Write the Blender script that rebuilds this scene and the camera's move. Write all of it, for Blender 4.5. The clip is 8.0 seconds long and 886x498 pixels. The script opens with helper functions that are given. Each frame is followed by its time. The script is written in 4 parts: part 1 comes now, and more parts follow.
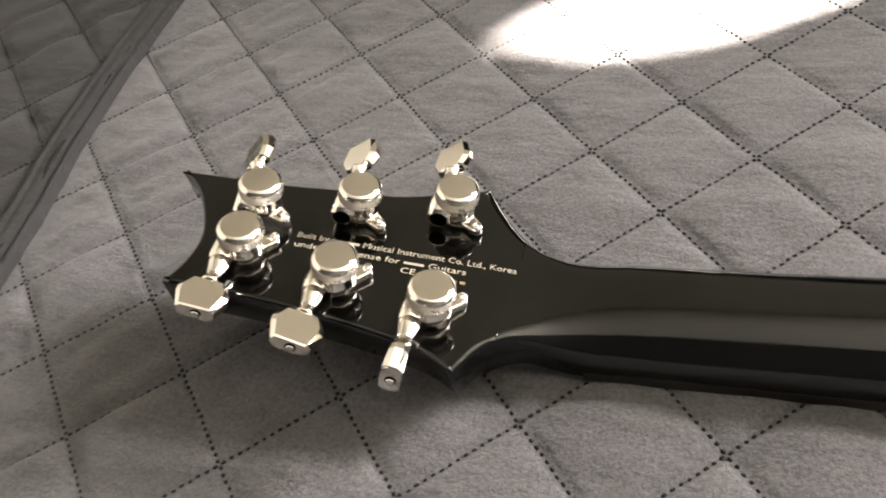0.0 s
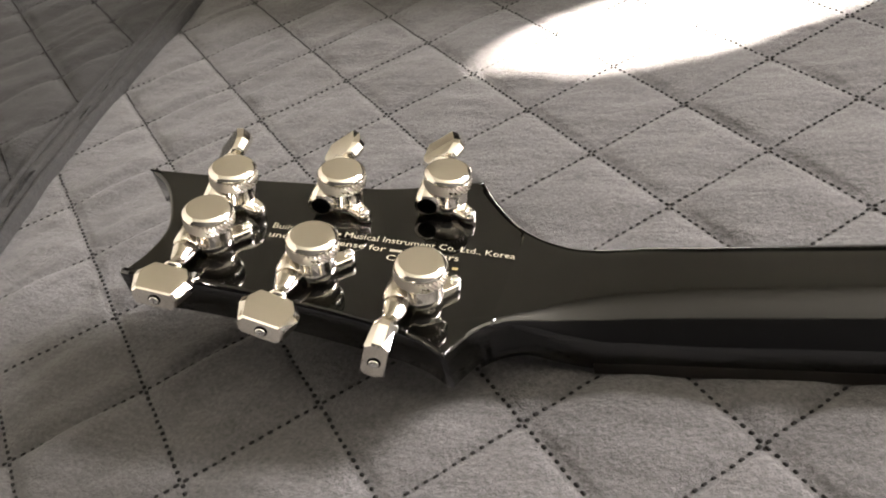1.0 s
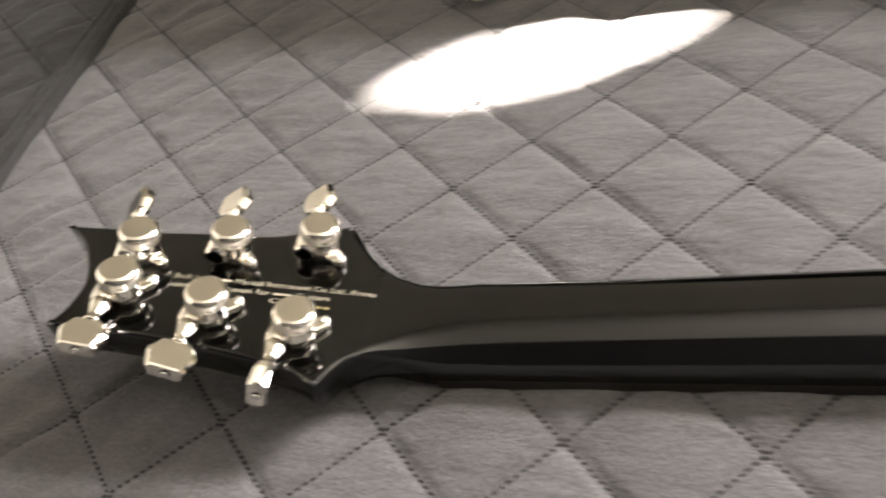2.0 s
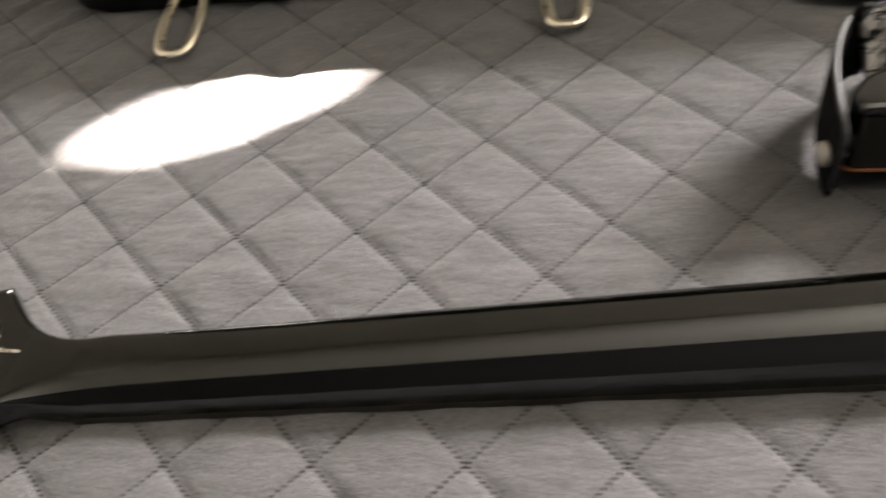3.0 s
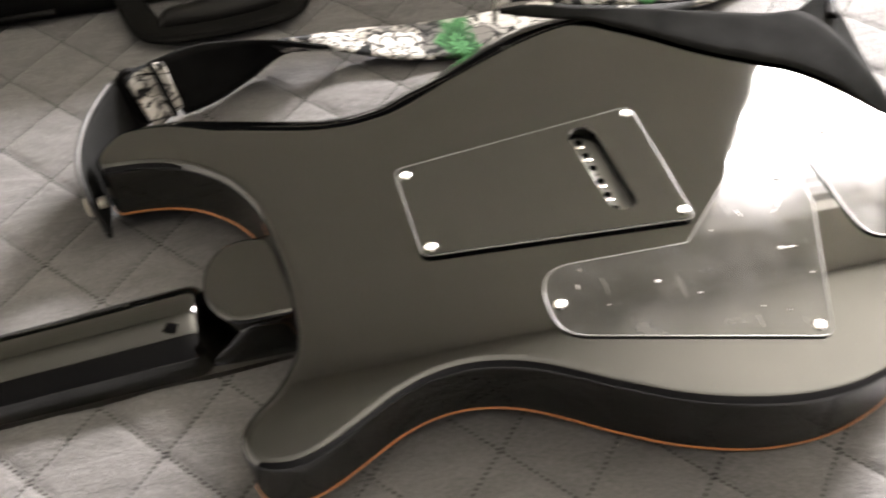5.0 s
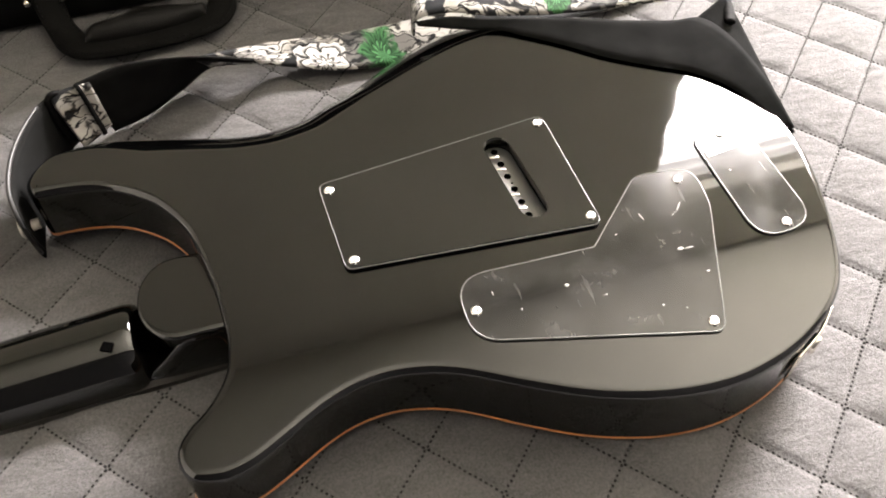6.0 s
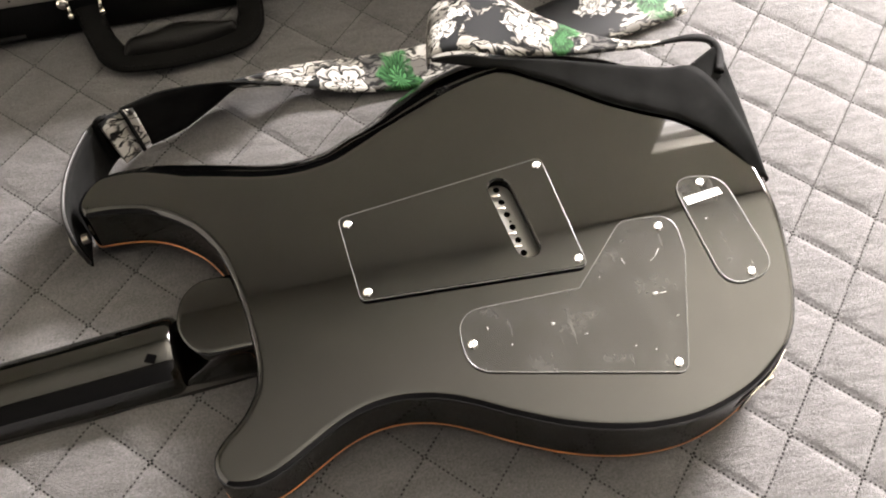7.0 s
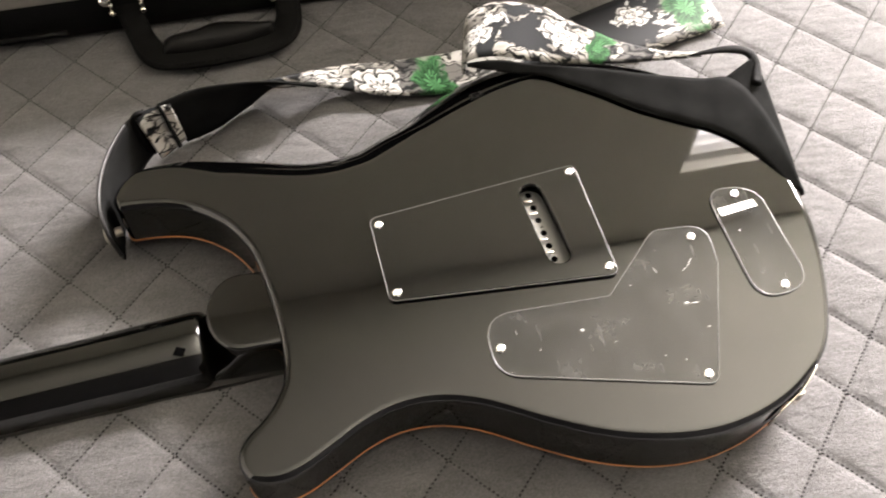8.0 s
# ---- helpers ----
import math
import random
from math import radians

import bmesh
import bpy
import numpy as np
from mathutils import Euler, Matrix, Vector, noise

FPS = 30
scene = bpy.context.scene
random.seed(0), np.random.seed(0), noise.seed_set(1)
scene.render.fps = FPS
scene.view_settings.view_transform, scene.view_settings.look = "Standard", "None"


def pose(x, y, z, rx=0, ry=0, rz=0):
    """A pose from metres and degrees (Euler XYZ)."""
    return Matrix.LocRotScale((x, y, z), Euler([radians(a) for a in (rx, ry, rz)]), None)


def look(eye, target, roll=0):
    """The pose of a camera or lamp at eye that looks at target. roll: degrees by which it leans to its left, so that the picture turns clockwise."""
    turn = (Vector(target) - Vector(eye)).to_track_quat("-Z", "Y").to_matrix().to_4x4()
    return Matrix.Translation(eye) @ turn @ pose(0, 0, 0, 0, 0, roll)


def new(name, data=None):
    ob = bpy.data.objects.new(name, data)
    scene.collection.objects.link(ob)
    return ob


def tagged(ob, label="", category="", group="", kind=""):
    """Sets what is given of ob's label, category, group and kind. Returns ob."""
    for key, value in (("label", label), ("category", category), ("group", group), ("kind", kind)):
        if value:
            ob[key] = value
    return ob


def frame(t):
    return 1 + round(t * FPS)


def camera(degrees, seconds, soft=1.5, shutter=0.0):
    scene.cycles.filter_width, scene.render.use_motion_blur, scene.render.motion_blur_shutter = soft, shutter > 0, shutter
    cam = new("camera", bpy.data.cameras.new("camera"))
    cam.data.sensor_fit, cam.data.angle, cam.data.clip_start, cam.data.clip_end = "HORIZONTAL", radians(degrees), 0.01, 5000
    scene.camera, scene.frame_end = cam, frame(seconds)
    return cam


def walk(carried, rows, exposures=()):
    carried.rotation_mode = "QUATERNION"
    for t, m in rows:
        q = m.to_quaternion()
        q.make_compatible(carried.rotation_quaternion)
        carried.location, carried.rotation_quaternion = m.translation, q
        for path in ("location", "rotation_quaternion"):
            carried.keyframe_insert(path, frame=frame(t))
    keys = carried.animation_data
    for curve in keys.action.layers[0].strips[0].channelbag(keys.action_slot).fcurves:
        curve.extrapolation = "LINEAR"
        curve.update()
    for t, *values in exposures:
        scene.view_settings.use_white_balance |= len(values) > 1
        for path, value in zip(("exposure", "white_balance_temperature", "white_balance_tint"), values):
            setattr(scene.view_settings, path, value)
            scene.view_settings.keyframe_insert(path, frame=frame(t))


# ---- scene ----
cam = camera(53.41, 8.0, soft=1.9, shutter=0.5)
PATH = [
    (0, 0.11280, -0.21401, 0.25998, 43.291, 10.948, 17.384),
    (0.5, 0.11505, -0.21863, 0.22005, 48.468, 11.373, 16.952),
    (1, 0.10699, -0.22411, 0.20831, 50.540, 11.579, 16.392),
    (1.2, 0.10659, -0.22483, 0.21536, 50.235, 11.780, 16.040),
    (2.3, 0.19140, -0.24324, 0.28651, 45.134, 9.779, 9.807),
    (2.5, 0.21969, -0.24372, 0.29804, 44.305, 8.961, 8.258),
    (3, 0.29054, -0.25025, 0.33475, 43.130, 7.071, 4.389),
    (3.5, 0.36239, -0.26433, 0.36735, 41.598, 6.025, -0.032),
    (4, 0.43850, -0.27694, 0.39186, 40.108, 4.533, -5.418),
    (4.5, 0.50337, -0.28786, 0.40777, 39.068, 2.356, -9.500),
    (5, 0.54855, -0.29142, 0.41864, 38.296, 0.998, -13.041),
    (5.2, 0.56399, -0.29669, 0.42264, 38.415, 0.479, -14.612),
    (6.3, 0.56565, -0.29538, 0.47754, 34.104, -0.540, -16.587),
    (6.5, 0.56484, -0.28938, 0.49969, 32.286, -0.519, -15.918),
    (7, 0.56970, -0.27787, 0.54496, 31.623, -1.281, -14.365),
    (7.5, 0.57329, -0.27578, 0.55114, 31.938, -1.700, -13.726),
    (8, 0.56410, -0.28261, 0.54017, 32.513, -0.940, -12.009),
]
walk(cam, [(t, pose(x, y, z, rx, ry, rz)) for t, x, y, z, rx, ry, rz in PATH],
     exposures=[(0, 7.82, 6900, 14), (0.5, 7.96, 6900, 14), (1.2, 7.87, 6900, 14), (2.5, 7.93, 6850, 14), (3.5, 8.13, 6800, 13), (4.5, 8.63, 6800, 13), (5.2, 8.58, 6900, 13), (6.5, 8.28, 6950, 14), (8, 8.28, 6950, 14)])

# ---- light: daylight through one window in the far wall, with a slit of sun ----
SUN_AZ, SUN_EL = radians(21), radians(25.5)
world = bpy.data.worlds.new("sky")
scene.world = world
world.use_nodes = True
sky = world.node_tree.nodes.new("ShaderNodeTexSky")
sky.sky_type, sky.sun_disc = "NISHITA", False
sky.sun_elevation, sky.sun_rotation = SUN_EL, radians(90) - SUN_AZ
world.node_tree.links.new(sky.outputs[0], world.node_tree.nodes["Background"].inputs[0])
world.node_tree.nodes["Background"].inputs[1].default_value = 0.12

sun = new("sun", bpy.data.lights.new("sun", "SUN"))
sun.data.energy, sun.data.angle, sun.data.color = 5.0, radians(0.5), (1.0, 0.95, 0.88)
SUN_WAY = Vector((math.cos(SUN_EL) * math.cos(SUN_AZ), math.cos(SUN_EL) * math.sin(SUN_AZ), math.sin(SUN_EL)))
sun.matrix_world = look(SUN_WAY * 6, (0, 0, 0))

ROOM = dict(x0=-1.7, x1=6.0, y0=-1.5, y1=1.762, z0=-0.5, z1=3.086)
WIN = dict(x0=2.094, x1=4.95, z0=0.24, z1=2.58)


def window_lamp(z, high, tilt, brightness):
    """A strip of the window's daylight, turned down (or up, below nought) by tilt degrees; brightness in watts for each square metre."""
    ob = new("window_light", bpy.data.lights.new("window_light", "AREA"))
    ob.data.shape, ob.data.size, ob.data.size_y = "RECTANGLE", 1.90, high
    ob.data.energy, ob.data.color = brightness * 1.90 * high, (1.0, 0.985, 1.0)
    mid, y = WIN["x0"] + 0.97, ROOM["y1"] + 0.075
    ob.matrix_world = look((mid, y, z), (mid, y - 1, z - math.tan(radians(tilt))))


# light of the sky falls in from the upper half, light off the ground outside rises through the lower half
for z in (1.70, 1.91, 2.12):
    window_lamp(z, 0.22, 36, 2.24)
for z in (0.64, 1.20):
    window_lamp(z, 0.50, -15, 1.68)
for z, high, brightness in ((2.297, 0.105, 0.68), (2.398, 0.080, 0.22), (2.478, 0.064, 0.10)):
    window_lamp(z, high, 0, brightness)  # gaps in the blind


# ---- materials ----
def material(name, colour, rough=0.5, metal=0.0, **more):
    m = bpy.data.materials.new(name)
    m.use_nodes = True
    b = m.node_tree.nodes["Principled BSDF"]
    b.inputs["Base Color"].default_value = (*colour, 1)
    b.inputs["Roughness"].default_value = rough
    b.inputs["Metallic"].default_value = metal
    for k, v in more.items():
        b.inputs[k.replace("_", " ")].default_value = v
    return m


def node(m, kind, **values):
    n = m.node_tree.nodes.new(kind)
    for k, v in values.items():
        n.inputs[k.replace("_", " ")].default_value = v
    return n


def join(m, a, b):
    m.node_tree.links.new(a, b)


def shader(m):
    return m.node_tree.nodes["Principled BSDF"]


def noise_at(m, scale, detail=3.0, rough=0.55, stretch=None):
    c = node(m, "ShaderNodeTexCoord")
    n = node(m, "ShaderNodeTexNoise", Scale=scale, Detail=detail, Roughness=rough)
    if stretch:
        mp = node(m, "ShaderNodeMapping", Scale=stretch)
        join(m, c.outputs["Object"], mp.inputs[0])
        join(m, mp.outputs[0], n.inputs["Vector"])
    else:
        join(m, c.outputs["Object"], n.inputs["Vector"])
    return n.outputs["Fac"]


def ramp(m, fac, stops):
    r = node(m, "ShaderNodeValToRGB")
    e = r.color_ramp.elements
    while len(e) < len(stops):
        e.new(0.5)
    for k, (p, c) in zip(e, stops):
        k.position, k.color = p, (*c, 1)
    join(m, fac, r.inputs[0])
    return r.outputs[0]


def bump(m, fac, strength, distance, after=None):
    b = node(m, "ShaderNodeBump", Strength=strength, Distance=distance)
    join(m, fac, b.inputs["Height"])
    if after is not None:
        join(m, after, b.inputs["Normal"])
    return b.outputs[0]


def mix_colour(m, fac, a, b):
    n = m.node_tree.nodes.new("ShaderNodeMix")
    n.data_type = "RGBA"
    for socket, v in ((n.inputs[0], fac), (n.inputs[6], a), (n.inputs[7], b)):
        if isinstance(v, (tuple, float, int)):
            socket.default_value = (*v, 1) if isinstance(v, tuple) else v
        else:
            join(m, v, socket)
    return n.outputs[2]


def velvet(name, dark, light, sheen=0.16):
    """Short-pile plush: soft mottling where the nap is brushed, a fine fuzz, and a sheen."""
    m = material(name, light, 0.95, Sheen_Weight=sheen, Sheen_Roughness=0.45)
    brushed = noise_at(m, 22, 4, 0.6, (1.0, 2.4, 1.0))
    fuzz = noise_at(m, 640, 3, 0.75)
    c = ramp(m, brushed, [(0.32, dark), (0.68, light)])
    c = mix_colour(m, 0.58, c, ramp(m, fuzz, [(0.3, tuple(v * 0.45 for v in dark)), (0.7, tuple(min(1, v * 1.28) for v in light))]))
    join(m, c, shader(m).inputs["Base Color"])
    n = bump(m, noise_at(m, 700, 4, 0.75), 0.60, 0.0018)
    join(m, bump(m, noise_at(m, 45, 3, 0.5, (1.0, 2.6, 1.0)), 0.35, 0.004, n), shader(m).inputs["Normal"])
    return m


def gloss_black(name, colour=(0.0004, 0.0004, 0.0004), rough=0.022, gloss=0.68):
    m = material(name, colour, rough, Specular_IOR_Level=gloss)
    join(m, ramp(m, noise_at(m, 14, 5, 0.6), [(0.35, (rough * 0.8,) * 3), (0.7, (rough * 1.6,) * 3)]), shader(m).inputs["Roughness"])
    join(m, bump(m, noise_at(m, 9, 2), 0.03, 0.002), shader(m).inputs["Normal"])
    return m


def scuffed_film(name):
    """Clear film on black: glossy, with smears and fine scratches that scatter a little light."""
    m = material(name, (0.008, 0.0078, 0.0075), 0.085, Specular_IOR_Level=0.5)
    smear = ramp(m, noise_at(m, 38, 5, 0.65), [(0.46, (0.006, 0.0059, 0.0057)), (0.62, (0.016, 0.0157, 0.015)), (0.72, (0.022, 0.0215, 0.021))])
    scratch = ramp(m, noise_at(m, 260, 3, 0.6, (1.0, 0.10, 1.0)), [(0.66, (0, 0, 0)), (0.74, (0.5, 0.5, 0.5))])
    join(m, mix_colour(m, scratch, smear, (0.07, 0.068, 0.065)), shader(m).inputs["Base Color"])
    join(m, ramp(m, noise_at(m, 30, 4, 0.6), [(0.35, (0.05,) * 3), (0.7, (0.13,) * 3)]), shader(m).inputs["Roughness"])
    return m


def chrome(name, colour, rough):
    m = material(name, colour, rough, 1.0)
    join(m, ramp(m, noise_at(m, 160, 4, 0.6), [(0.3, (rough * 0.7,) * 3), (0.75, (rough * 1.8,) * 3)]), shader(m).inputs["Roughness"])
    return m


def leather(name, colour, rough=0.45, gloss=0.05):
    m = material(name, colour, rough, Specular_IOR_Level=gloss)
    v = node(m, "ShaderNodeTexVoronoi", Scale=900.0)
    join(m, node(m, "ShaderNodeTexCoord").outputs["Object"], v.inputs["Vector"])
    n = bump(m, v.outputs["Distance"], 0.35, 0.0006)
    join(m, bump(m, noise_at(m, 60, 3), 0.2, 0.002, n), shader(m).inputs["Normal"])
    join(m, ramp(m, noise_at(m, 40, 4), [(0.3, tuple(c * 0.7 for c in colour)), (0.7, tuple(c * 1.5 for c in colour))]), shader(m).inputs["Base Color"])
    return m


def webbing(name, colour):
    m = material(name, colour, 0.9, Specular_IOR_Level=0.012)
    uv = node(m, "ShaderNodeTexCoord")
    w = node(m, "ShaderNodeTexWave", Scale=600.0, Distortion=0.4)
    w.bands_direction = "DIAGONAL"
    join(m, uv.outputs["Object"], w.inputs["Vector"])
    join(m, bump(m, w.outputs["Fac"], 0.08, 0.0003), shader(m).inputs["Normal"])
    join(m, ramp(m, noise_at(m, 50, 4), [(0.3, tuple(c * 0.75 for c in colour)), (0.7, tuple(c * 1.4 for c in colour))]), shader(m).inputs["Base Color"])
    return m


def strap_print(name, patches, shift):
    """Printed strap: ink strokes on grey-white, then patches (kind, u, v, half length, half width) in metres along and across."""
    m = material(name, (0.5, 0.5, 0.5), 0.5, Specular_IOR_Level=0.06)
    uv = m.node_tree.nodes.new("ShaderNodeUVMap")
    uv.uv_map = "run"
    mp = node(m, "ShaderNodeMapping", Location=(shift, shift * 0.37, 0))
    join(m, uv.outputs[0], mp.inputs[0])

    def vector(op, a, b, c=None):
        n = m.node_tree.nodes.new("ShaderNodeVectorMath")
        n.operation = op
        for socket, v in zip(n.inputs, (a, b, c)):
            if isinstance(v, tuple):
                socket.default_value = v
            elif v is not None:
                join(m, v, socket)
        return n

    def field(at, scale, detail, times, distort=0.6):
        n = node(m, "ShaderNodeTexNoise", Scale=scale, Detail=detail, Distortion=distort)
        join(m, at, n.inputs["Vector"])
        k = m.node_tree.nodes.new("ShaderNodeMath")
        k.operation = "MULTIPLY"
        k.inputs[1].default_value = times
        join(m, n.outputs["Fac"], k.inputs[0])
        q = m.node_tree.nodes.new("ShaderNodeMath")
        q.operation = "PINGPONG"
        q.inputs[1].default_value = 1.0
        join(m, k.outputs[0], q.inputs[0])
        return n.outputs["Fac"], q.outputs[0]

    def times(a, b):
        mul = m.node_tree.nodes.new("ShaderNodeMix")
        mul.data_type, mul.blend_type = "RGBA", "MULTIPLY"
        mul.inputs[0].default_value = 1.0
        join(m, a, mul.inputs[6])
        join(m, b, mul.inputs[7])
        return mul.outputs[2]

    warp = node(m, "ShaderNodeTexNoise", Scale=75.0, Detail=2.5)
    join(m, mp.outputs[0], warp.inputs["Vector"])
    pulled = vector("MULTIPLY_ADD", warp.outputs["Color"], (0.016, 0.016, 0.0), mp.outputs[0]).outputs[0]
    drawn = vector("MULTIPLY", pulled, (0.45, 1.3, 1.0)).outputs[0]
    shade, contour = field(drawn, 42.0, 1.5, 16.0)
    fine, hatch = field(drawn, 90.0, 2.0, 8.0)
    dark, _ = field(pulled, 26.0, 1.5, 1.0)
    c = ramp(m, contour, [(0.16, (0.008, 0.008, 0.009)), (0.34, (0.31, 0.303, 0.287))])
    c = times(c, ramp(m, hatch, [(0.10, (0.10, 0.10, 0.10)), (0.30, (1.0, 1.0, 1.0))]))
    c = times(c, ramp(m, shade, [(0.34, (0.30, 0.29, 0.28)), (0.50, (0.85, 0.83, 0.80)), (0.60, (1.0, 1.0, 1.0))]))
    c = mix_colour(m, ramp(m, dark, [(0.40, (1, 1, 1)), (0.425, (0, 0, 0))]), c, (0.010, 0.0105, 0.0115))
    grey = times(ramp(m, hatch, [(0.2, (0.012, 0.012, 0.013)), (0.8, (0.10, 0.096, 0.092))]), ramp(m, shade, [(0.35, (0.4, 0.4, 0.4)), (0.6, (1.0, 1.0, 1.0))]))
    looks = {"grey": grey, "black": (0.011, 0.0115, 0.0125)}

    def sums(op, a, b=None):
        n = m.node_tree.nodes.new("ShaderNodeMath")
        n.operation = op
        for socket, v in zip(n.inputs, (a, b)):
            if isinstance(v, float):
                socket.default_value = v
            elif v is not None:
                join(m, v, socket)
        return n.outputs[0]

    def petals(off, rings, count, tones):
        """Rings of overlapping petals round a flower's heart, inked at their edges."""
        xyz = m.node_tree.nodes.new("ShaderNodeSeparateXYZ")
        join(m, off, xyz.inputs[0])
        out = sums("MULTIPLY", vector("LENGTH", off, None).outputs["Value"], rings)
        turn = sums("MULTIPLY", sums("ARCTAN2", xyz.outputs[1], xyz.outputs[0]), count / (2 * math.pi))
        leaf = sums("FRACT", sums("ADD", turn, sums("MULTIPLY", sums("FLOOR", out), 0.37)))
        arch = sums("SINE", sums("MULTIPLY", leaf, math.pi))
        along = sums("FRACT", sums("SUBTRACT", out, sums("MULTIPLY", arch, 0.55)))
        edge = sums("MINIMUM", sums("MULTIPLY", arch, 1.1), along)
        return times(ramp(m, edge, tones), ramp(m, hatch, [(0.04, (0.45, 0.45, 0.45)), (0.14, (1.0, 1.0, 1.0))]))

    WHITE_INK = [(0.09, (0.012, 0.012, 0.012)), (0.19, (0.17, 0.167, 0.16)), (0.45, (0.42, 0.414, 0.40))]
    GREEN_INK = [(0.06, (0.006, 0.022, 0.008)), (0.30, (0.018, 0.065, 0.022)), (0.8, (0.042, 0.135, 0.050))]
    wobble = vector("MULTIPLY_ADD", warp.outputs["Color"], (0.030, 0.030, 0.0), uv.outputs[0]).outputs[0]
    gentle = vector("MULTIPLY_ADD", warp.outputs["Color"], (0.010, 0.010, 0.0), uv.outputs[0]).outputs[0]
    for kind, u0, v0, ru, rv in patches:
        off = vector("SUBTRACT", wobble, (u0 + 0.015, v0 + 0.015, 0.0)).outputs[0]
        off = vector("MULTIPLY", off, (1 / ru, 1 / rv, 0.0)).outputs[0]
        calm = vector("MULTIPLY", vector("SUBTRACT", gentle, (u0 + 0.005, v0 + 0.005, 0.0)).outputs[0], (1 / ru, 1 / rv, 0.0)).outputs[0]
        mask = ramp(m, vector("LENGTH", off, None).outputs["Value"], [(0.93 if kind != "green" else 0.75, (1, 1, 1)), (1.0, (0, 0, 0))])
        if kind in ("white", "green"):
            c = mix_colour(m, mask, c, petals(calm, 2.1 if kind == "white" else 1.2, 6.0 if kind == "white" else 13.0, WHITE_INK if kind == "white" else GREEN_INK))
        else:
            c = mix_colour(m, mask, c, looks[kind])
    join(m, c, shader(m).inputs["Base Color"])
    n = node(m, "ShaderNodeTexWave", Scale=520.0, Distortion=0.3)
    n.bands_direction = "DIAGONAL"
    join(m, uv.outputs[0], n.inputs["Vector"])
    join(m, bump(m, n.outputs["Fac"], 0.12, 0.0003), shader(m).inputs["Normal"])
    return m


def plaster(name, colour):
    m = material(name, colour, 0.85)
    join(m, ramp(m, noise_at(m, 3, 4), [(0.3, tuple(c * 0.92 for c in colour)), (0.7, colour)]), shader(m).inputs["Base Color"])
    join(m, bump(m, noise_at(m, 90, 3), 0.15, 0.003), shader(m).inputs["Normal"])
    return m


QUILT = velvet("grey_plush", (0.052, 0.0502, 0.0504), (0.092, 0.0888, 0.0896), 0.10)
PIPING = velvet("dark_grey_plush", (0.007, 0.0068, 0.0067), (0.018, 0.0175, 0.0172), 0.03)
# QUILT's plush again, with the dimness of the sloping side put into the colour
SIDE = velvet("shaded_grey_plush", (0.011, 0.0107, 0.0105), (0.021, 0.0204, 0.02), 0.03)
THREAD = material("dark_thread", (0.015, 0.0145, 0.0142), 0.9, Specular_IOR_Level=0.1)
LACQUER = gloss_black("black_lacquer")
NECK_LACQUER = gloss_black("black_neck_lacquer", (0.0004, 0.0004, 0.0003), 0.085, 0.60)
HEAD_LACQUER = gloss_black("black_headstock_lacquer", (0.0004, 0.0004, 0.0003), 0.035, 0.58)
BINDING = material("orange_binding", (0.46, 0.175, 0.058), 0.35)
COVER = gloss_black("black_cover_plastic", (0.0015, 0.0015, 0.0015), 0.04)
FILM = scuffed_film("protective_film")
FILM_EDGE_GLINT = material("film_edge_and_glint", (0.062, 0.061, 0.058), 0.3)
NICKEL = chrome("nickel", (0.80, 0.755, 0.67), 0.08)
KNURL = chrome("knurled_nickel", (0.52, 0.49, 0.43), 0.28)
STEEL = chrome("screw_steel", (0.80, 0.78, 0.74), 0.18)
DARK = material("dark_hole", (0.001, 0.001, 0.001), 0.9, Specular_IOR_Level=0.0)
PEARL = material("pale_ink", (0.24, 0.22, 0.165), 0.5)
LABEL = material("white_paper", (0.6, 0.6, 0.58), 0.7)
DUST = material("dust", (0.24, 0.237, 0.228), 0.8)
LEATHER = leather("black_leather", (0.0030, 0.0029, 0.0028), 0.66)
EDGE = material("strap_edge_paint", (0.018, 0.018, 0.018), 0.42, Specular_IOR_Level=0.25)
WEBBING = webbing("black_webbing", (0.0075, 0.0076, 0.0075))
CASE_SKIN = leather("case_vinyl", (0.0034, 0.0034, 0.0034), 0.40, 0.10)
BRASS = chrome("pale_brass", (0.60, 0.54, 0.43), 0.30)
RAIL = chrome("pale_rail", (0.30, 0.285, 0.255), 0.34)
WALL = plaster("wall_paint", (0.62, 0.600, 0.535))
DARK_WALL = plaster("unseen_dark_wall", (0.005, 0.0044, 0.004))
CEILING = plaster("ceiling_paint", (0.57, 0.556, 0.473))
WOOD = plaster("floor_wood", (0.040, 0.027, 0.019))
SUN_MASK = material("sun_mask_sheet", (0.55, 0.52, 0.47), 0.9)
FRAME = material("white_frame", (0.75, 0.74, 0.72), 0.4)


# ---- building helpers ----
def thing(name, base, label, category, group=""):
    ob = new(name)
    ob.location = base
    ob.empty_display_size = 0.02
    return tagged(ob, label, category, group)


def part(name, bm, mat, parent=None, label="", smooth=True, at=None):
    """One mesh object; its vertices are in the world, or, with at, in that pose."""
    me = bpy.data.meshes.new(name)
    bm.to_mesh(me)
    bm.free()
    for p in me.polygons:
        p.use_smooth = smooth
    for k in mat if isinstance(mat, (list, tuple)) else (mat,):
        me.materials.append(k)
    return placed(name, me, parent, label, at)


def origin_of(ob):
    return origin_of(ob.parent) @ ob.matrix_parent_inverse @ ob.matrix_basis if ob.parent else ob.matrix_basis


def placed(name, me, parent=None, label="", at=None):
    ob = new(name, me)
    if at is not None:
        ob.matrix_basis = at
    if parent is not None:
        ob.parent = parent
        ob.matrix_parent_inverse = origin_of(parent).inverted()
    return tagged(ob, label)


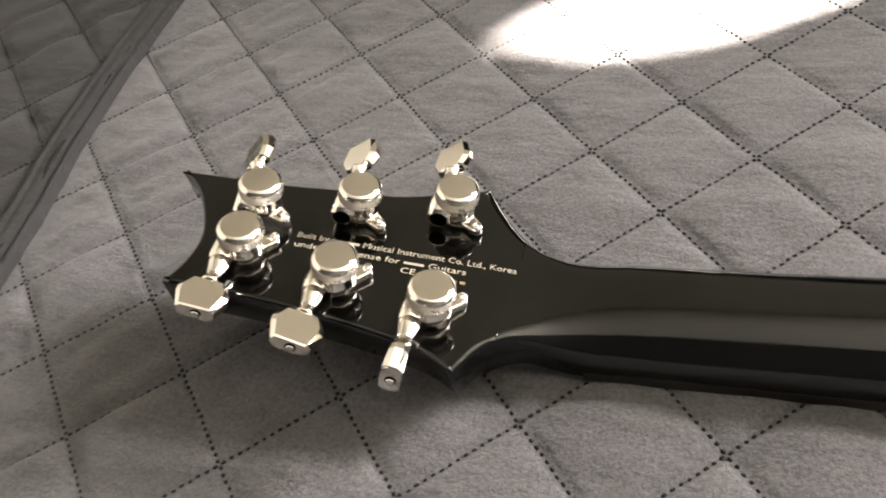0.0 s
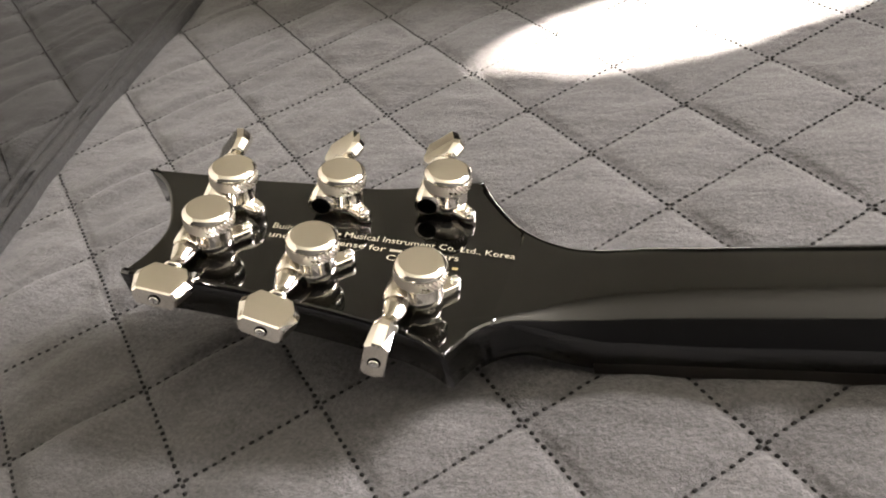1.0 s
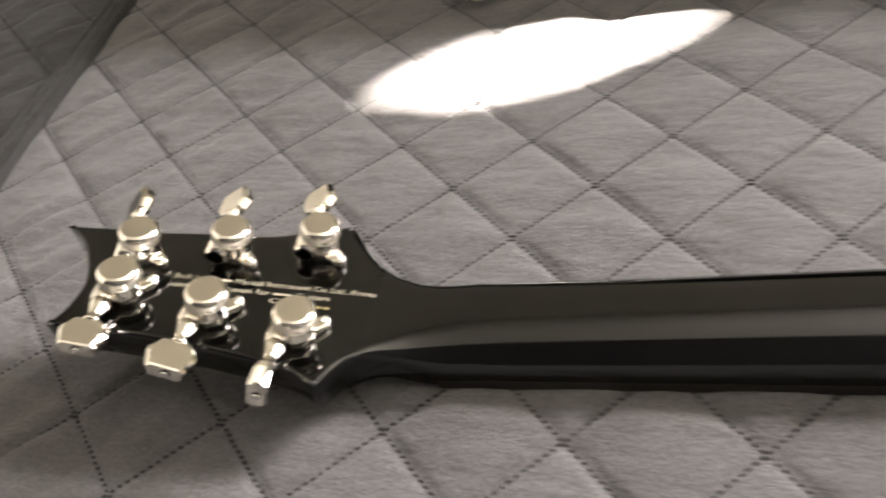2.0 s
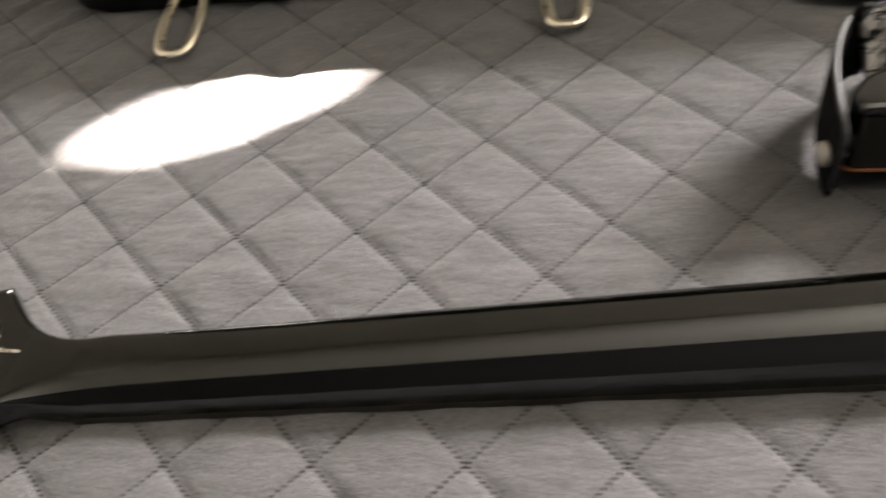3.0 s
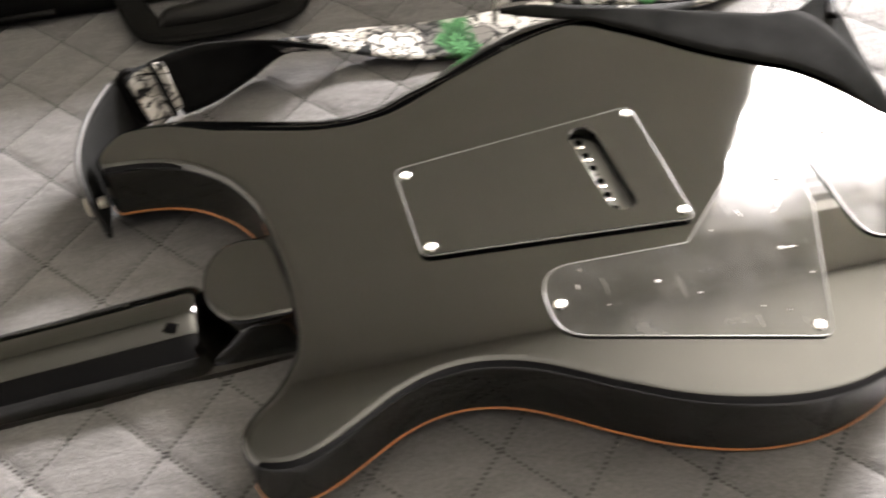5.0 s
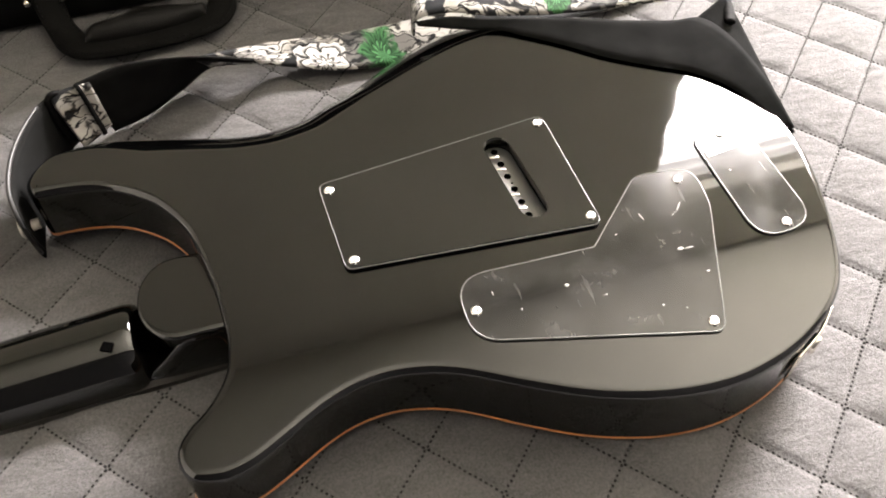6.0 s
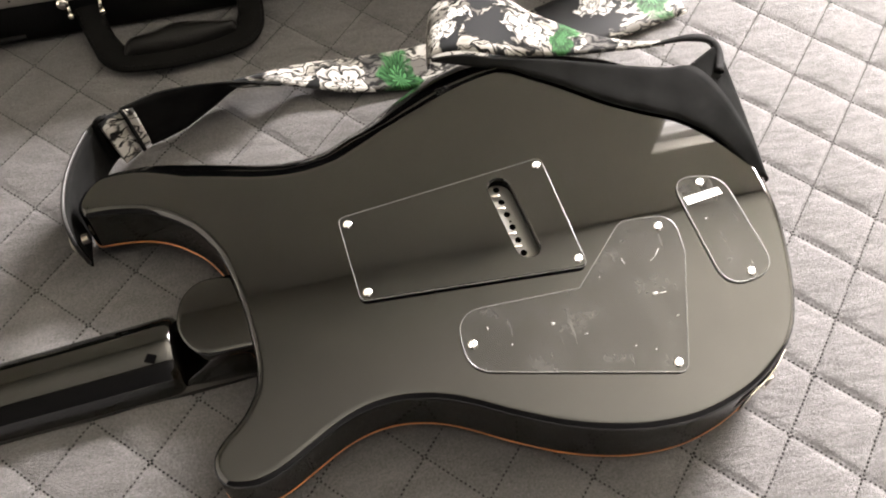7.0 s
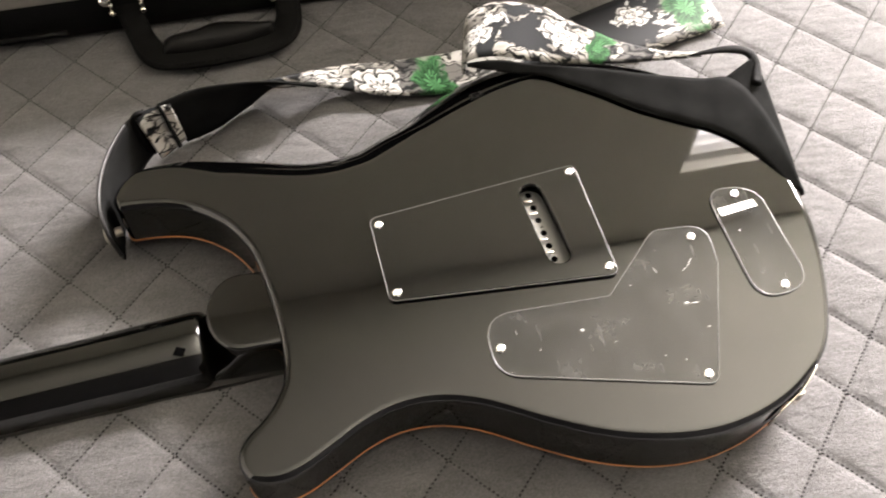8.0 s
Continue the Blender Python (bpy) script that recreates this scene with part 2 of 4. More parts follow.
def spline(points, steps, closed=False):
    """Catmull-Rom through points (2D or 3D)."""
    pts = [Vector(p) for p in points]
    n = len(pts)
    out = []
    for i in range(n if closed else n - 1):
        if closed:
            a, b, c, d = pts[(i - 1) % n], pts[i], pts[(i + 1) % n], pts[(i + 2) % n]
        else:
            b, c = pts[i], pts[i + 1]
            a = pts[i - 1] if i else b * 2 - c
            d = pts[i + 2] if i + 2 < n else c * 2 - b
        for k in range(steps):
            t = k / steps
            out.append(0.5 * (2 * b + (c - a) * t + (2 * a - 5 * b + 4 * c - d) * t * t + (3 * b - a - 3 * c + d) * t ** 3))
    if not closed:
        out.append(pts[-1])
    return out


def loft(rings, closed=True, cap0=False, cap1=False, bm=None):
    bm = bm or bmesh.new()
    vs = [[bm.verts.new(p) for p in r] for r in rings]
    n = len(vs[0])
    for a, b in zip(vs, vs[1:]):
        for i in range(n if closed else n - 1):
            j = (i + 1) % n
            bm.faces.new((a[i], a[j], b[j], b[i]))
    if cap0:
        bm.faces.new(vs[0][::-1])
    if cap1:
        bm.faces.new(vs[-1])
    bmesh.ops.recalc_face_normals(bm, faces=bm.faces)
    return bm


def inset(outline, d):
    """Outline (closed, 2D) moved inwards by d, a number or one for each point."""
    n = len(outline)
    area = sum(outline[i].x * outline[(i + 1) % n].y - outline[(i + 1) % n].x * outline[i].y for i in range(n))
    s = 1 if area > 0 else -1
    out = []
    for i, p in enumerate(outline):
        t = (outline[(i + 1) % n] - outline[i - 1]).normalized()
        out.append(p + Vector((-t.y, t.x)) * s * (d[i] if isinstance(d, (list, tuple)) else d))
    return out


def slab(outline, z0, z1, bevel=0.0008, bm=None):
    """A flat plate with softened edges over a closed 2D outline."""
    rings = [(inset(outline, bevel), z0), (outline, z0 + bevel), (outline, z1 - bevel), (inset(outline, bevel * 0.35), z1 - bevel * 0.3),
             (inset(outline, bevel), z1), (inset(outline, bevel * 2.2), z1)]
    return loft([[(p.x, p.y, z) for p in r] for r, z in rings], True, True, True, bm)


def tube(path, radius, sides=10, closed=False, flat=1.0, bm=None):
    """A round or flattened bar along 3D points; radius may be a list."""
    pts = [Vector(p) for p in path]
    n = len(pts)
    rings = []
    for i, p in enumerate(pts):
        t = (pts[(i + 1) % n] - pts[i - 1]) if closed else pts[min(i + 1, n - 1)] - pts[max(i - 1, 0)]
        t.normalize()
        side = t.cross(Vector((0, 0, 1)))
        side = side.normalized() if side.length > 1e-4 else Vector((1, 0, 0))
        up = side.cross(t)
        r = radius[i] if isinstance(radius, (list, tuple)) else radius
        rings.append([p + side * math.cos(a) * r + up * math.sin(a) * r * flat for a in (2 * math.pi * k / sides for k in range(sides))])
    if closed:
        rings.append(rings[0])
        bm = loft(rings, True, bm=bm)
        bmesh.ops.remove_doubles(bm, verts=bm.verts, dist=1e-6)
        return bm
    return loft(rings, True, True, True, bm)


def lathe(profile, sides=32, bm=None, m=None):
    """Profile of (radius, height) turned round z."""
    m = m or Matrix.Identity(4)
    rings = [[m @ Vector((r * math.cos(2 * math.pi * k / sides), r * math.sin(2 * math.pi * k / sides), z)) for k in range(sides)] for r, z in profile]
    return loft(rings, True, profile[0][0] > 0, profile[-1][0] > 0, bm)


def box(x0, x1, y0, y1, z0, z1, bevel=0.0, segments=2, bm=None):
    own = bmesh.new()
    bmesh.ops.create_cube(own, size=1)
    for v in own.verts:
        v.co = Vector(((x0 + x1) / 2 + v.co.x * (x1 - x0), (y0 + y1) / 2 + v.co.y * (y1 - y0), (z0 + z1) / 2 + v.co.z * (z1 - z0)))
    if bevel:
        bmesh.ops.bevel(own, geom=own.edges[:], offset=bevel, segments=segments, affect="EDGES", profile=0.5)
    return own


def rounded(points, radius, steps=6):
    """A polygon with its corners rounded; radius may be one for each corner."""
    pts = [Vector(p) for p in points]
    n, out = len(pts), []
    for i, p in enumerate(pts):
        r = radius[i] if isinstance(radius, (list, tuple)) else radius
        a, b = (pts[i - 1] - p), (pts[(i + 1) % n] - p)
        ang = a.angle(b)
        d = min(r / math.tan(ang / 2), a.length * 0.49, b.length * 0.49)
        p0, p2 = p + a.normalized() * d, p + b.normalized() * d
        for k in range(steps + 1):
            t = k / steps
            out.append(p0 * (1 - t) ** 2 + p * 2 * t * (1 - t) + p2 * t * t)
    return out


def ribbon(upper, lower, thick, steps=12, across=8, uv=False, rows=None):
    """A band between two 3D edge lines, with thickness and rounded rims; uv lays metres along and across on the faces."""
    a, b = spline(upper, steps), spline(lower, steps)
    n = len(a)
    bm = bmesh.new()
    layer = bm.loops.layers.uv.new("run")
    grid, run = [], [0.0]
    for i in range(1, n):
        run.append(run[-1] + ((a[i] + b[i]) / 2 - (a[i - 1] + b[i - 1]) / 2).length)
    where = {}
    for i in range(n):
        t = (a[min(i + 1, n - 1)] + b[min(i + 1, n - 1)] - a[max(i - 1, 0)] - b[max(i - 1, 0)]).normalized()
        w = b[i] - a[i]
        nrm = t.cross(w).normalized()
        row = []
        for side in (1, -1):
            ks = range(across + 1) if side > 0 else range(across, -1, -1)
            for k in ks:
                f = k / across
                rim = min(f, 1 - f) * w.length
                h = thick / 2 * min(1.0, 0.35 + rim / (thick * 0.8))
                v = bm.verts.new(a[i] + w * f + nrm * h * side)
                where[v] = (run[i], f * w.length)
                row.append(v)
        grid.append(row)
    m = len(grid[0])
    for r, s in zip(grid, grid[1:]):
        for k in range(m):
            bm.faces.new((r[k], r[(k + 1) % m], s[(k + 1) % m], s[k]))
    bm.faces.new(grid[0][::-1])
    bm.faces.new(grid[-1])
    bmesh.ops.recalc_face_normals(bm, faces=bm.faces)
    for f in bm.faces:
        for l in f.loops:
            l[layer].uv = where[l.vert]
    return bm


def lettering(text, size, m, mat, parent, label):
    cu = bpy.data.curves.new("lettering", "FONT")
    cu.body, cu.size, cu.extrude = text, size, 0.00003
    cu.resolution_u = 2
    tmp = new("lettering_tmp", cu)
    me = bpy.data.meshes.new_from_object(tmp.evaluated_get(bpy.context.evaluated_depsgraph_get()))
    bpy.data.objects.remove(tmp)
    bpy.data.curves.remove(cu)
    me.materials.clear()
    me.materials.append(mat)
    xs = [v.co.x for v in me.vertices]
    return placed("lettering", me, parent, label, m), (max(xs) if xs else 0)


# ---- room ----
def structure(name, bm, mat, label, smooth=False):
    return tagged(part(name, bm, mat, None, label, smooth), category=name.split("_")[0], kind="structure")


R = ROOM
structure("floor", box(R["x0"] - 0.2, R["x1"] + 0.2, R["y0"] - 0.2, R["y1"] + 0.2, R["z0"] - 0.1, R["z0"]), WOOD, "brown wooden floor below the bed")
structure("ceiling", box(R["x0"] - 0.2, R["x1"] + 0.2, R["y0"] - 0.2, R["y1"] + 0.2, R["z1"], R["z1"] + 0.1), CEILING, "warm white plastered ceiling")
structure("wall_west", box(R["x0"] - 0.15, R["x0"], R["y0"], R["y1"], R["z0"], R["z1"]), WALL, "beige painted bedroom wall")
structure("wall_east", box(R["x1"], R["x1"] + 0.15, R["y0"], R["y1"], R["z0"], R["z1"]), WALL, "beige painted bedroom wall")
# unseen wall, made near black so the guitar's near sides reflect darkness
structure("wall_south", box(R["x0"] - 0.15, R["x1"] + 0.15, R["y0"] - 0.15, R["y0"], R["z0"], R["z1"]), DARK_WALL, "unseen near-black wall, added to keep reflections and fill dark")
north = bmesh.new()
for x0, x1, z0, z1 in ((R["x0"] - 0.15, WIN["x0"], R["z0"], R["z1"]), (WIN["x1"], R["x1"] + 0.15, R["z0"], R["z1"]),
                       (WIN["x0"], WIN["x1"], R["z0"], WIN["z0"]), (WIN["x0"], WIN["x1"], WIN["z1"], R["z1"])):
    b = box(x0, x1, R["y1"], R["y1"] + 0.15, z0, z1)
    me = bpy.data.meshes.new("tmp")
    b.to_mesh(me)
    b.free()
    north.from_mesh(me)
    bpy.data.meshes.remove(me)
structure("wall_north", north, WALL, "beige painted wall round the window")
window_frame = bmesh.new()
for x0, x1, z0, z1 in ((WIN["x0"], WIN["x0"] + 0.05, WIN["z0"], WIN["z1"]), (WIN["x1"] - 0.05, WIN["x1"], WIN["z0"], WIN["z1"]),
                       (WIN["x0"] + 0.05, WIN["x1"] - 0.05, WIN["z0"], WIN["z0"] + 0.05), (WIN["x0"] + 0.05, WIN["x1"] - 0.05, WIN["z1"] - 0.05, WIN["z1"])):
    b = box(x0, x1, R["y1"] + 0.05, R["y1"] + 0.10, z0, z1)
    me = bpy.data.meshes.new("tmp")
    b.to_mesh(me)
    b.free()
    window_frame.from_mesh(me)
    bpy.data.meshes.remove(me)
structure("window_1", window_frame, FRAME, "white window frame")

# unseen sheet added outside the lamps' plane: blocks the sun but for a gap cut to the patch's outline
SUN_MASK_Y = R["y1"] + 0.165


def on_sun_mask(x, y):
    s = (SUN_MASK_Y - y) / SUN_WAY.y
    return Vector((x + SUN_WAY.x * s, 0, SUN_WAY.z * s))


gap = [on_sun_mask(*p) for p in ((0.0068, 0.1611), (0.0302, 0.1584), (0.0491, 0.1561), (0.0602, 0.1593), (0.0817, 0.1737), (0.1012, 0.1866), (0.1220, 0.1979), (0.1246, 0.2068), (0.0929, 0.2056), (0.0609, 0.2040), (0.0395, 0.1999), (0.0296, 0.1921), (0.0181, 0.1805))]
mask_sheet = bmesh.new()
outer = [mask_sheet.verts.new(p) for p in ((WIN["x0"] - 0.1, SUN_MASK_Y, WIN["z0"] - 0.1), (WIN["x1"] + 0.1, SUN_MASK_Y, WIN["z0"] - 0.1),
                                      (WIN["x1"] + 0.1, SUN_MASK_Y, WIN["z1"] + 0.2), (WIN["x0"] - 0.1, SUN_MASK_Y, WIN["z1"] + 0.2))]
inner = [mask_sheet.verts.new((p.x, SUN_MASK_Y, p.z)) for p in gap]
es = [mask_sheet.edges.new((ring[i], ring[(i + 1) % len(ring)])) for ring in (outer, inner) for i in range(len(ring))]
bmesh.ops.triangle_fill(mask_sheet, use_beauty=True, edges=es)
tagged(part("curtain", mask_sheet, SUN_MASK, None, "unseen sheet behind the window, its hole shaping the sun patch", False), category="curtain")

# ---- quilted cover on the bed ----
def lattice(i, j):
    """Where stitch lines i and j cross, on the bed: nearly square diamonds, a little drawn out of true."""
    return (0.10915 + 0.033566 * i + 0.034082 * j + 5.727e-05 * i * i - 1.586e-05 * i * j - 6.076e-05 * j * j,
            -0.06505 + 0.035083 * i - 0.034420 * j + 9.063e-05 * i * i - 1.952e-04 * i * j - 2.884e-05 * j * j)


def side_lattice(i, j):
    return (-0.2535 + 0.0335 * i + 0.0445 * j, 0.1190 + 0.034 * i - 0.040 * j)


def quilt_height(i, j, x, y, high):
    a, b = abs(math.sin(math.pi * i)), abs(math.sin(math.pi * j))
    puff = (a * b) ** 0.30
    c = noise.noise(Vector((math.floor(i) * 3.1, math.floor(j) * 5.7, 0.3)))
    along, over = x * 0.602 + y * 0.799, y * 0.602 - x * 0.799
    deep = 0.0014 + 0.0034 * max(0.0, min(1.0, (-0.03 - x) / 0.10))
    crease = noise.noise(Vector((along * 9, over * 52, 1.7))) * deep + noise.noise(Vector((x * 14, y * 60, 7.1))) * 0.0007 + noise.noise(Vector((along * 35, over * 170, 4.2))) * deep * 0.2
    pressed = 1 - 0.6 * math.exp(-((x - 0.070) / 0.080) ** 4 - ((y - 0.179) / 0.036) ** 4)
    return pressed * (high * puff * (1 + 0.25 * c) + crease * min(1, a * b * 2.5))


def quilt_sheet(inside, fall, high, sub, net):
    """The padded sheet: one pillow a diamond of the net."""
    cells = []
    for i in range(-16, 34):
        for j in range(-24, 26):
            x, y = net(i + 0.5, j + 0.5)
            if inside(x, y):
                cells.append((i, j))
    index, co, faces = {}, [], []

    def vert(p, q):
        if (p, q) not in index:
            i, j = p / sub, q / sub
            x, y = net(i, j)
            index[p, q] = len(co)
            flat = max(0.0, min(1.0, (abs(x - seam_x(y) + 0.011) - 0.011) / 0.022))
            co.append((x, y, quilt_height(i, j, x, y, high) * (0.25 + 0.75 * flat) + fall(x, y)))
        return index[p, q]

    for i, j in cells:
        for a in range(sub):
            for b in range(sub):
                p, q = i * sub + a, j * sub + b
                faces.append((vert(p, q), vert(p, q + 1), vert(p + 1, q + 1), vert(p + 1, q)))
    me = bpy.data.meshes.new("tmp")
    me.from_pydata(co, [], faces)
    bm = bmesh.new()
    bm.from_mesh(me)
    bpy.data.meshes.remove(me)
    bmesh.ops.recalc_face_normals(bm, faces=bm.faces)
    if sum(f.normal.z for f in bm.faces) < 0:
        bmesh.ops.reverse_faces(bm, faces=bm.faces)
    return bm, cells


def stitches(cells, inside, fall, net):
    """Sunk dark stitch holes along both families of seams."""
    co, faces = [], []
    rng = random.Random(4)
    for i, j in cells:
        for along in (0, 1):
            for k in range(15):
                f = (k + 0.5) / 15
                p = net(i + f, j) if along == 0 else net(i, j + f)
                q = net(i + f + 0.01, j) if along == 0 else net(i, j + f + 0.01)
                if not inside(*p):
                    continue
                t = Vector((q[0] - p[0], q[1] - p[1], 0)).normalized()
                s = Vector((-t.y, t.x, 0))
                c = Vector((p[0], p[1], fall(*p) + 0.0003)) + s * rng.uniform(-1, 1) * 0.0003
                l, w = rng.uniform(0.0007, 0.0010), rng.uniform(0.0006, 0.0009)
                n = len(co)
                for u, v, h in ((-1, -0.4, 0), (-0.5, -1, 0), (0.5, -1, 0), (1, -0.4, 0), (1, 0.4, 0), (0.5, 1, 0), (-0.5, 1, 0), (-1, 0.4, 0), (-0.5, 0, 1), (0.5, 0, 1)):
                    co.append(c + t * u * l + s * v * w + Vector((0, 0, 0.0006 * h)))
                faces += [(n, n + 1, n + 8), (n + 1, n + 2, n + 9, n + 8), (n + 2, n + 3, n + 9), (n + 3, n + 4, n + 9), (n + 4, n + 5, n + 9), (n + 5, n + 6, n + 8, n + 9), (n + 6, n + 7, n + 8), (n + 7, n, n + 8)]
    me = bpy.data.meshes.new("stitching")
    me.from_pydata(co, [], faces)
    me.materials.append(THREAD)
    return me


# the seam where the cover's top meets its side panel
SEAM = [(-0.170, -0.42), (-0.193, -0.20), (-0.2080, -0.03), (-0.2237, 0.0524), (-0.2342, 0.1344), (-0.2393, 0.2011), (-0.262, 0.45), (-0.300, 0.75)]


def seam_x(y):
    for (xa, ya), (xb, yb) in zip(SEAM, SEAM[1:]):
        if y <= yb:
            break
    return xa + (xb - xa) * (y - ya) / (yb - ya)


def rise(x, y):
    """The cover lifts a little towards the seam."""
    return 0.0012 * max(0.0, min(1.0, (0.10 - (x - seam_x(y))) / 0.10)) ** 2


def drop(x, y):
    d = max(0.0, seam_x(y) - 0.012 - x)
    return 0.003 - 0.07 * d


cover = thing("bed_cover", (0.4, 0.1, 0), "grey plush quilted bed cover with diamond stitching", "bedspread")
top, cells = quilt_sheet(lambda x, y: seam_x(y) - 0.04 < x < 1.35 and -0.29 < y < 0.82, rise, 0.0030, 18, lattice)
for v in top.verts:
    v.co.x = max(v.co.x, seam_x(v.co.y) - 0.010)
part("top_panel", top, QUILT, cover, "grey plush with padded diamonds")
tagged(placed("stitching", stitches(cells, lambda x, y: x > seam_x(y), rise, lattice), cover, "dark thread in sunk stitch holes"), kind="stuff")
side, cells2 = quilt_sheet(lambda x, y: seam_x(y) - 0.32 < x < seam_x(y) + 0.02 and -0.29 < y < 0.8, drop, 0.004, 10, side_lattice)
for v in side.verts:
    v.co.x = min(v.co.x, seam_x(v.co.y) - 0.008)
part("side_panel", side, SIDE, cover, "quilted side panel falling away, its shade put into the colour")
tagged(placed("stitching", stitches(cells2, lambda x, y: x < seam_x(y) - 0.026, drop, side_lattice), cover, "dark thread in sunk stitch holes"), kind="stuff")
hem = []
for x, y in spline(SEAM, 14):
    wob = 0.0012 * noise.noise(Vector((x * 30, y * 40, 2.0)))
    hem.append([(x - 0.0095 + 0.0098 * u + wob * 0.3, y, 0.0030 + 0.0046 * v + 0.0006 * noise.noise(Vector((u * 5, y * 120, 0)))) for u, v in
                ((-1.05, -0.5), (-1, 0.55), (-0.90, 0.95), (-0.76, 0.98), (-0.66, 0.72), (-0.56, 0.62), (-0.44, 0.80), (-0.1, 0.88), (0.3, 0.84), (0.48, 0.62), (0.56, 0.60), (0.66, 0.95), (0.80, 1.04), (0.93, 0.85), (0.99, 0.35), (1.0, -0.6))])
part("piping", loft(hem, False), PIPING, cover, "dark grey folded hem along the edge")
bed = thing("bed", (0.4, 0.1, -0.5), "upholstered bed under the quilted cover", "bed")
part("mattress", box(-0.25, 1.42, -0.30, 0.86, -0.30, -0.004, 0.04, 4), PIPING, bed)
part("bed_base", box(-0.24, 1.41, -0.29, 0.85, -0.5, -0.302, 0.01, 2), PIPING, bed)

# ---- the guitar, lying on its face ----
guitar = thing("electric_guitar", (0.6, 0.0, 0.0), "black glossy electric guitar lying face down on the quilted cover", "guitar")
BACK = 0.056
OUTLINE = [(0.4262, 0.1010), (0.4305, 0.1120), (0.4405, 0.1222), (0.4546, 0.1275), (0.4737, 0.1300), (0.5002, 0.1268), (0.5266, 0.1205), (0.5530, 0.1140),
           (0.5725, 0.1125), (0.5860, 0.1142), (0.6000, 0.1182), (0.6265, 0.1335), (0.6500, 0.1520), (0.6740, 0.1690), (0.6980, 0.1815), (0.7230, 0.1880), (0.7550, 0.1870),
           (0.7900, 0.1745), (0.8230, 0.1510), (0.8520, 0.1170), (0.8740, 0.0740), (0.8850, 0.0370), (0.8866, 0.0180), (0.8855, -0.0070), (0.8788, -0.0380),
           (0.8695, -0.0670), (0.8590, -0.0895), (0.8480, -0.1035), (0.8340, -0.1145), (0.8180, -0.1240), (0.7990, -0.1313), (0.7785, -0.1359), (0.7600, -0.1368),
           (0.7425, -0.1353), (0.7260, -0.1320), (0.7100, -0.1275), (0.6945, -0.1216), (0.6790, -0.1142), (0.6640, -0.1063), (0.6495, -0.0980), (0.6345, -0.0906),
           (0.6190, -0.0857), (0.6022, -0.0835), (0.5842, -0.0853), (0.5662, -0.0915), (0.5480, -0.1012), (0.5310, -0.1098), (0.5184, -0.1135), (0.5085, -0.1132),
           (0.4990, -0.1098), (0.4937, -0.1015), (0.4942, -0.0912), (0.5006, -0.0826), (0.5085, -0.0760), (0.5160, -0.0676), (0.5223, -0.0568), (0.5246, -0.0469),
           (0.5253, -0.0390), (0.5250, -0.0240), (0.5233, -0.0035), (0.5200, 0.0155), (0.5157, 0.0352), (0.5102, 0.0485), (0.5010, 0.0632), (0.4912, 0.0732),
           (0.4777, 0.0828), (0.4636, 0.0884), (0.4494, 0.0909), (0.4387, 0.0916), (0.4300, 0.0925)]
outline = spline(OUTLINE, 4, True)


def belly(p):
    """How wide and how deep the back is cut away for the player's ribs; a slight chamfer runs on towards the horn."""
    if p.y < 0.07:
        return 0.0, 0.0
    ribs = max(0.0, 1 - ((p.x - 0.715) / 0.130) ** 2) ** 1.2
    horn = max(0.0, min(1.0, (p.x - 0.440) / 0.060)) if p.y > 0.100 and p.x < 0.72 else 0.0
    return max(0.032 * ribs, 0.0155 * horn), max(0.018 * ribs, 0.0056 * horn)


def face_z(x):
    return min(0.0155, max(0.0045, 0.0155 - 0.06 * (x - 0.55)))


cut = [belly(p) for p in outline]
rim = [face_z(p.x) for p in outline]
shoulder = [BACK - 0.0050 - deep for _, deep in cut]
rings = []
for d, z in ((0.010, lambda i: rim[i] * 0.45), (0.0015, lambda i: rim[i] - 0.0012), (0.0, lambda i: rim[i])):
    rings.append([(p.x, p.y, z(i)) for i, p in enumerate(inset(outline, d))])
part("top_wood", loft(rings, True, False, False), LACQUER, guitar, "dark carved guitar face against the cover")
part("binding", loft([[(p.x, p.y, rim[i] + h) for i, p in enumerate(inset(outline, d))] for d, h in ((0.0002, 0.0), (-0.0003, 0.0004), (-0.0003, 0.0020), (0.0002, 0.0024))]),
     BINDING, guitar, "thin orange line of binding")
rings = [[(p.x, p.y, rim[i] + h) for i, p in enumerate(outline)] for h in (0.0024, 0.0050)] + [[(p.x, p.y, shoulder[i] - h) for i, p in enumerate(outline)] for h in (0.0050, 0.0015)]
for k in range(8):
    a = math.pi / 2 * k / 7
    dist = [0.0050 * (1 - math.cos(a)) + wide * k / 7 for wide, _ in cut]
    rings.append([(p.x, p.y, BACK - 0.0050 * (1 - math.sin(a)) - cut[i][1] * (1 - k / 7)) for i, p in enumerate(inset(outline, dist))])
for more in (0.0006, 0.0014):
    rings.append([(p.x, p.y, BACK) for p in inset(outline, [0.0050 + wide + more for wide, _ in cut])])
slot_c = Vector((0.7062, 0.0230))
slot_dir = Vector((-0.0035, 0.0325)).normalized()
slot_side = Vector((slot_dir.y, -slot_dir.x))
slot_line = []
for k in range(24):
    a = math.pi * k / 11.5 if k < 12 else math.pi * (k - 12) / 11.5 + math.pi
    e = slot_dir * (0.0245 if k < 12 else -0.0245)
    slot_line.append(slot_c + e + slot_side * 0.0080 * math.cos(a) + slot_dir * 0.0080 * math.sin(a))
body = loft(rings)
cavity = inset(slot_line, -0.0025)
loft([[(p.x, p.y, z) for p in cavity] for z in (BACK, BACK - 0.016)], True, False, True, body)
body.edges.ensure_lookup_table()
rim_edges = [e for e in body.edges if e.is_boundary and all(abs(v.co.z - BACK) < 1e-5 for v in e.verts)]
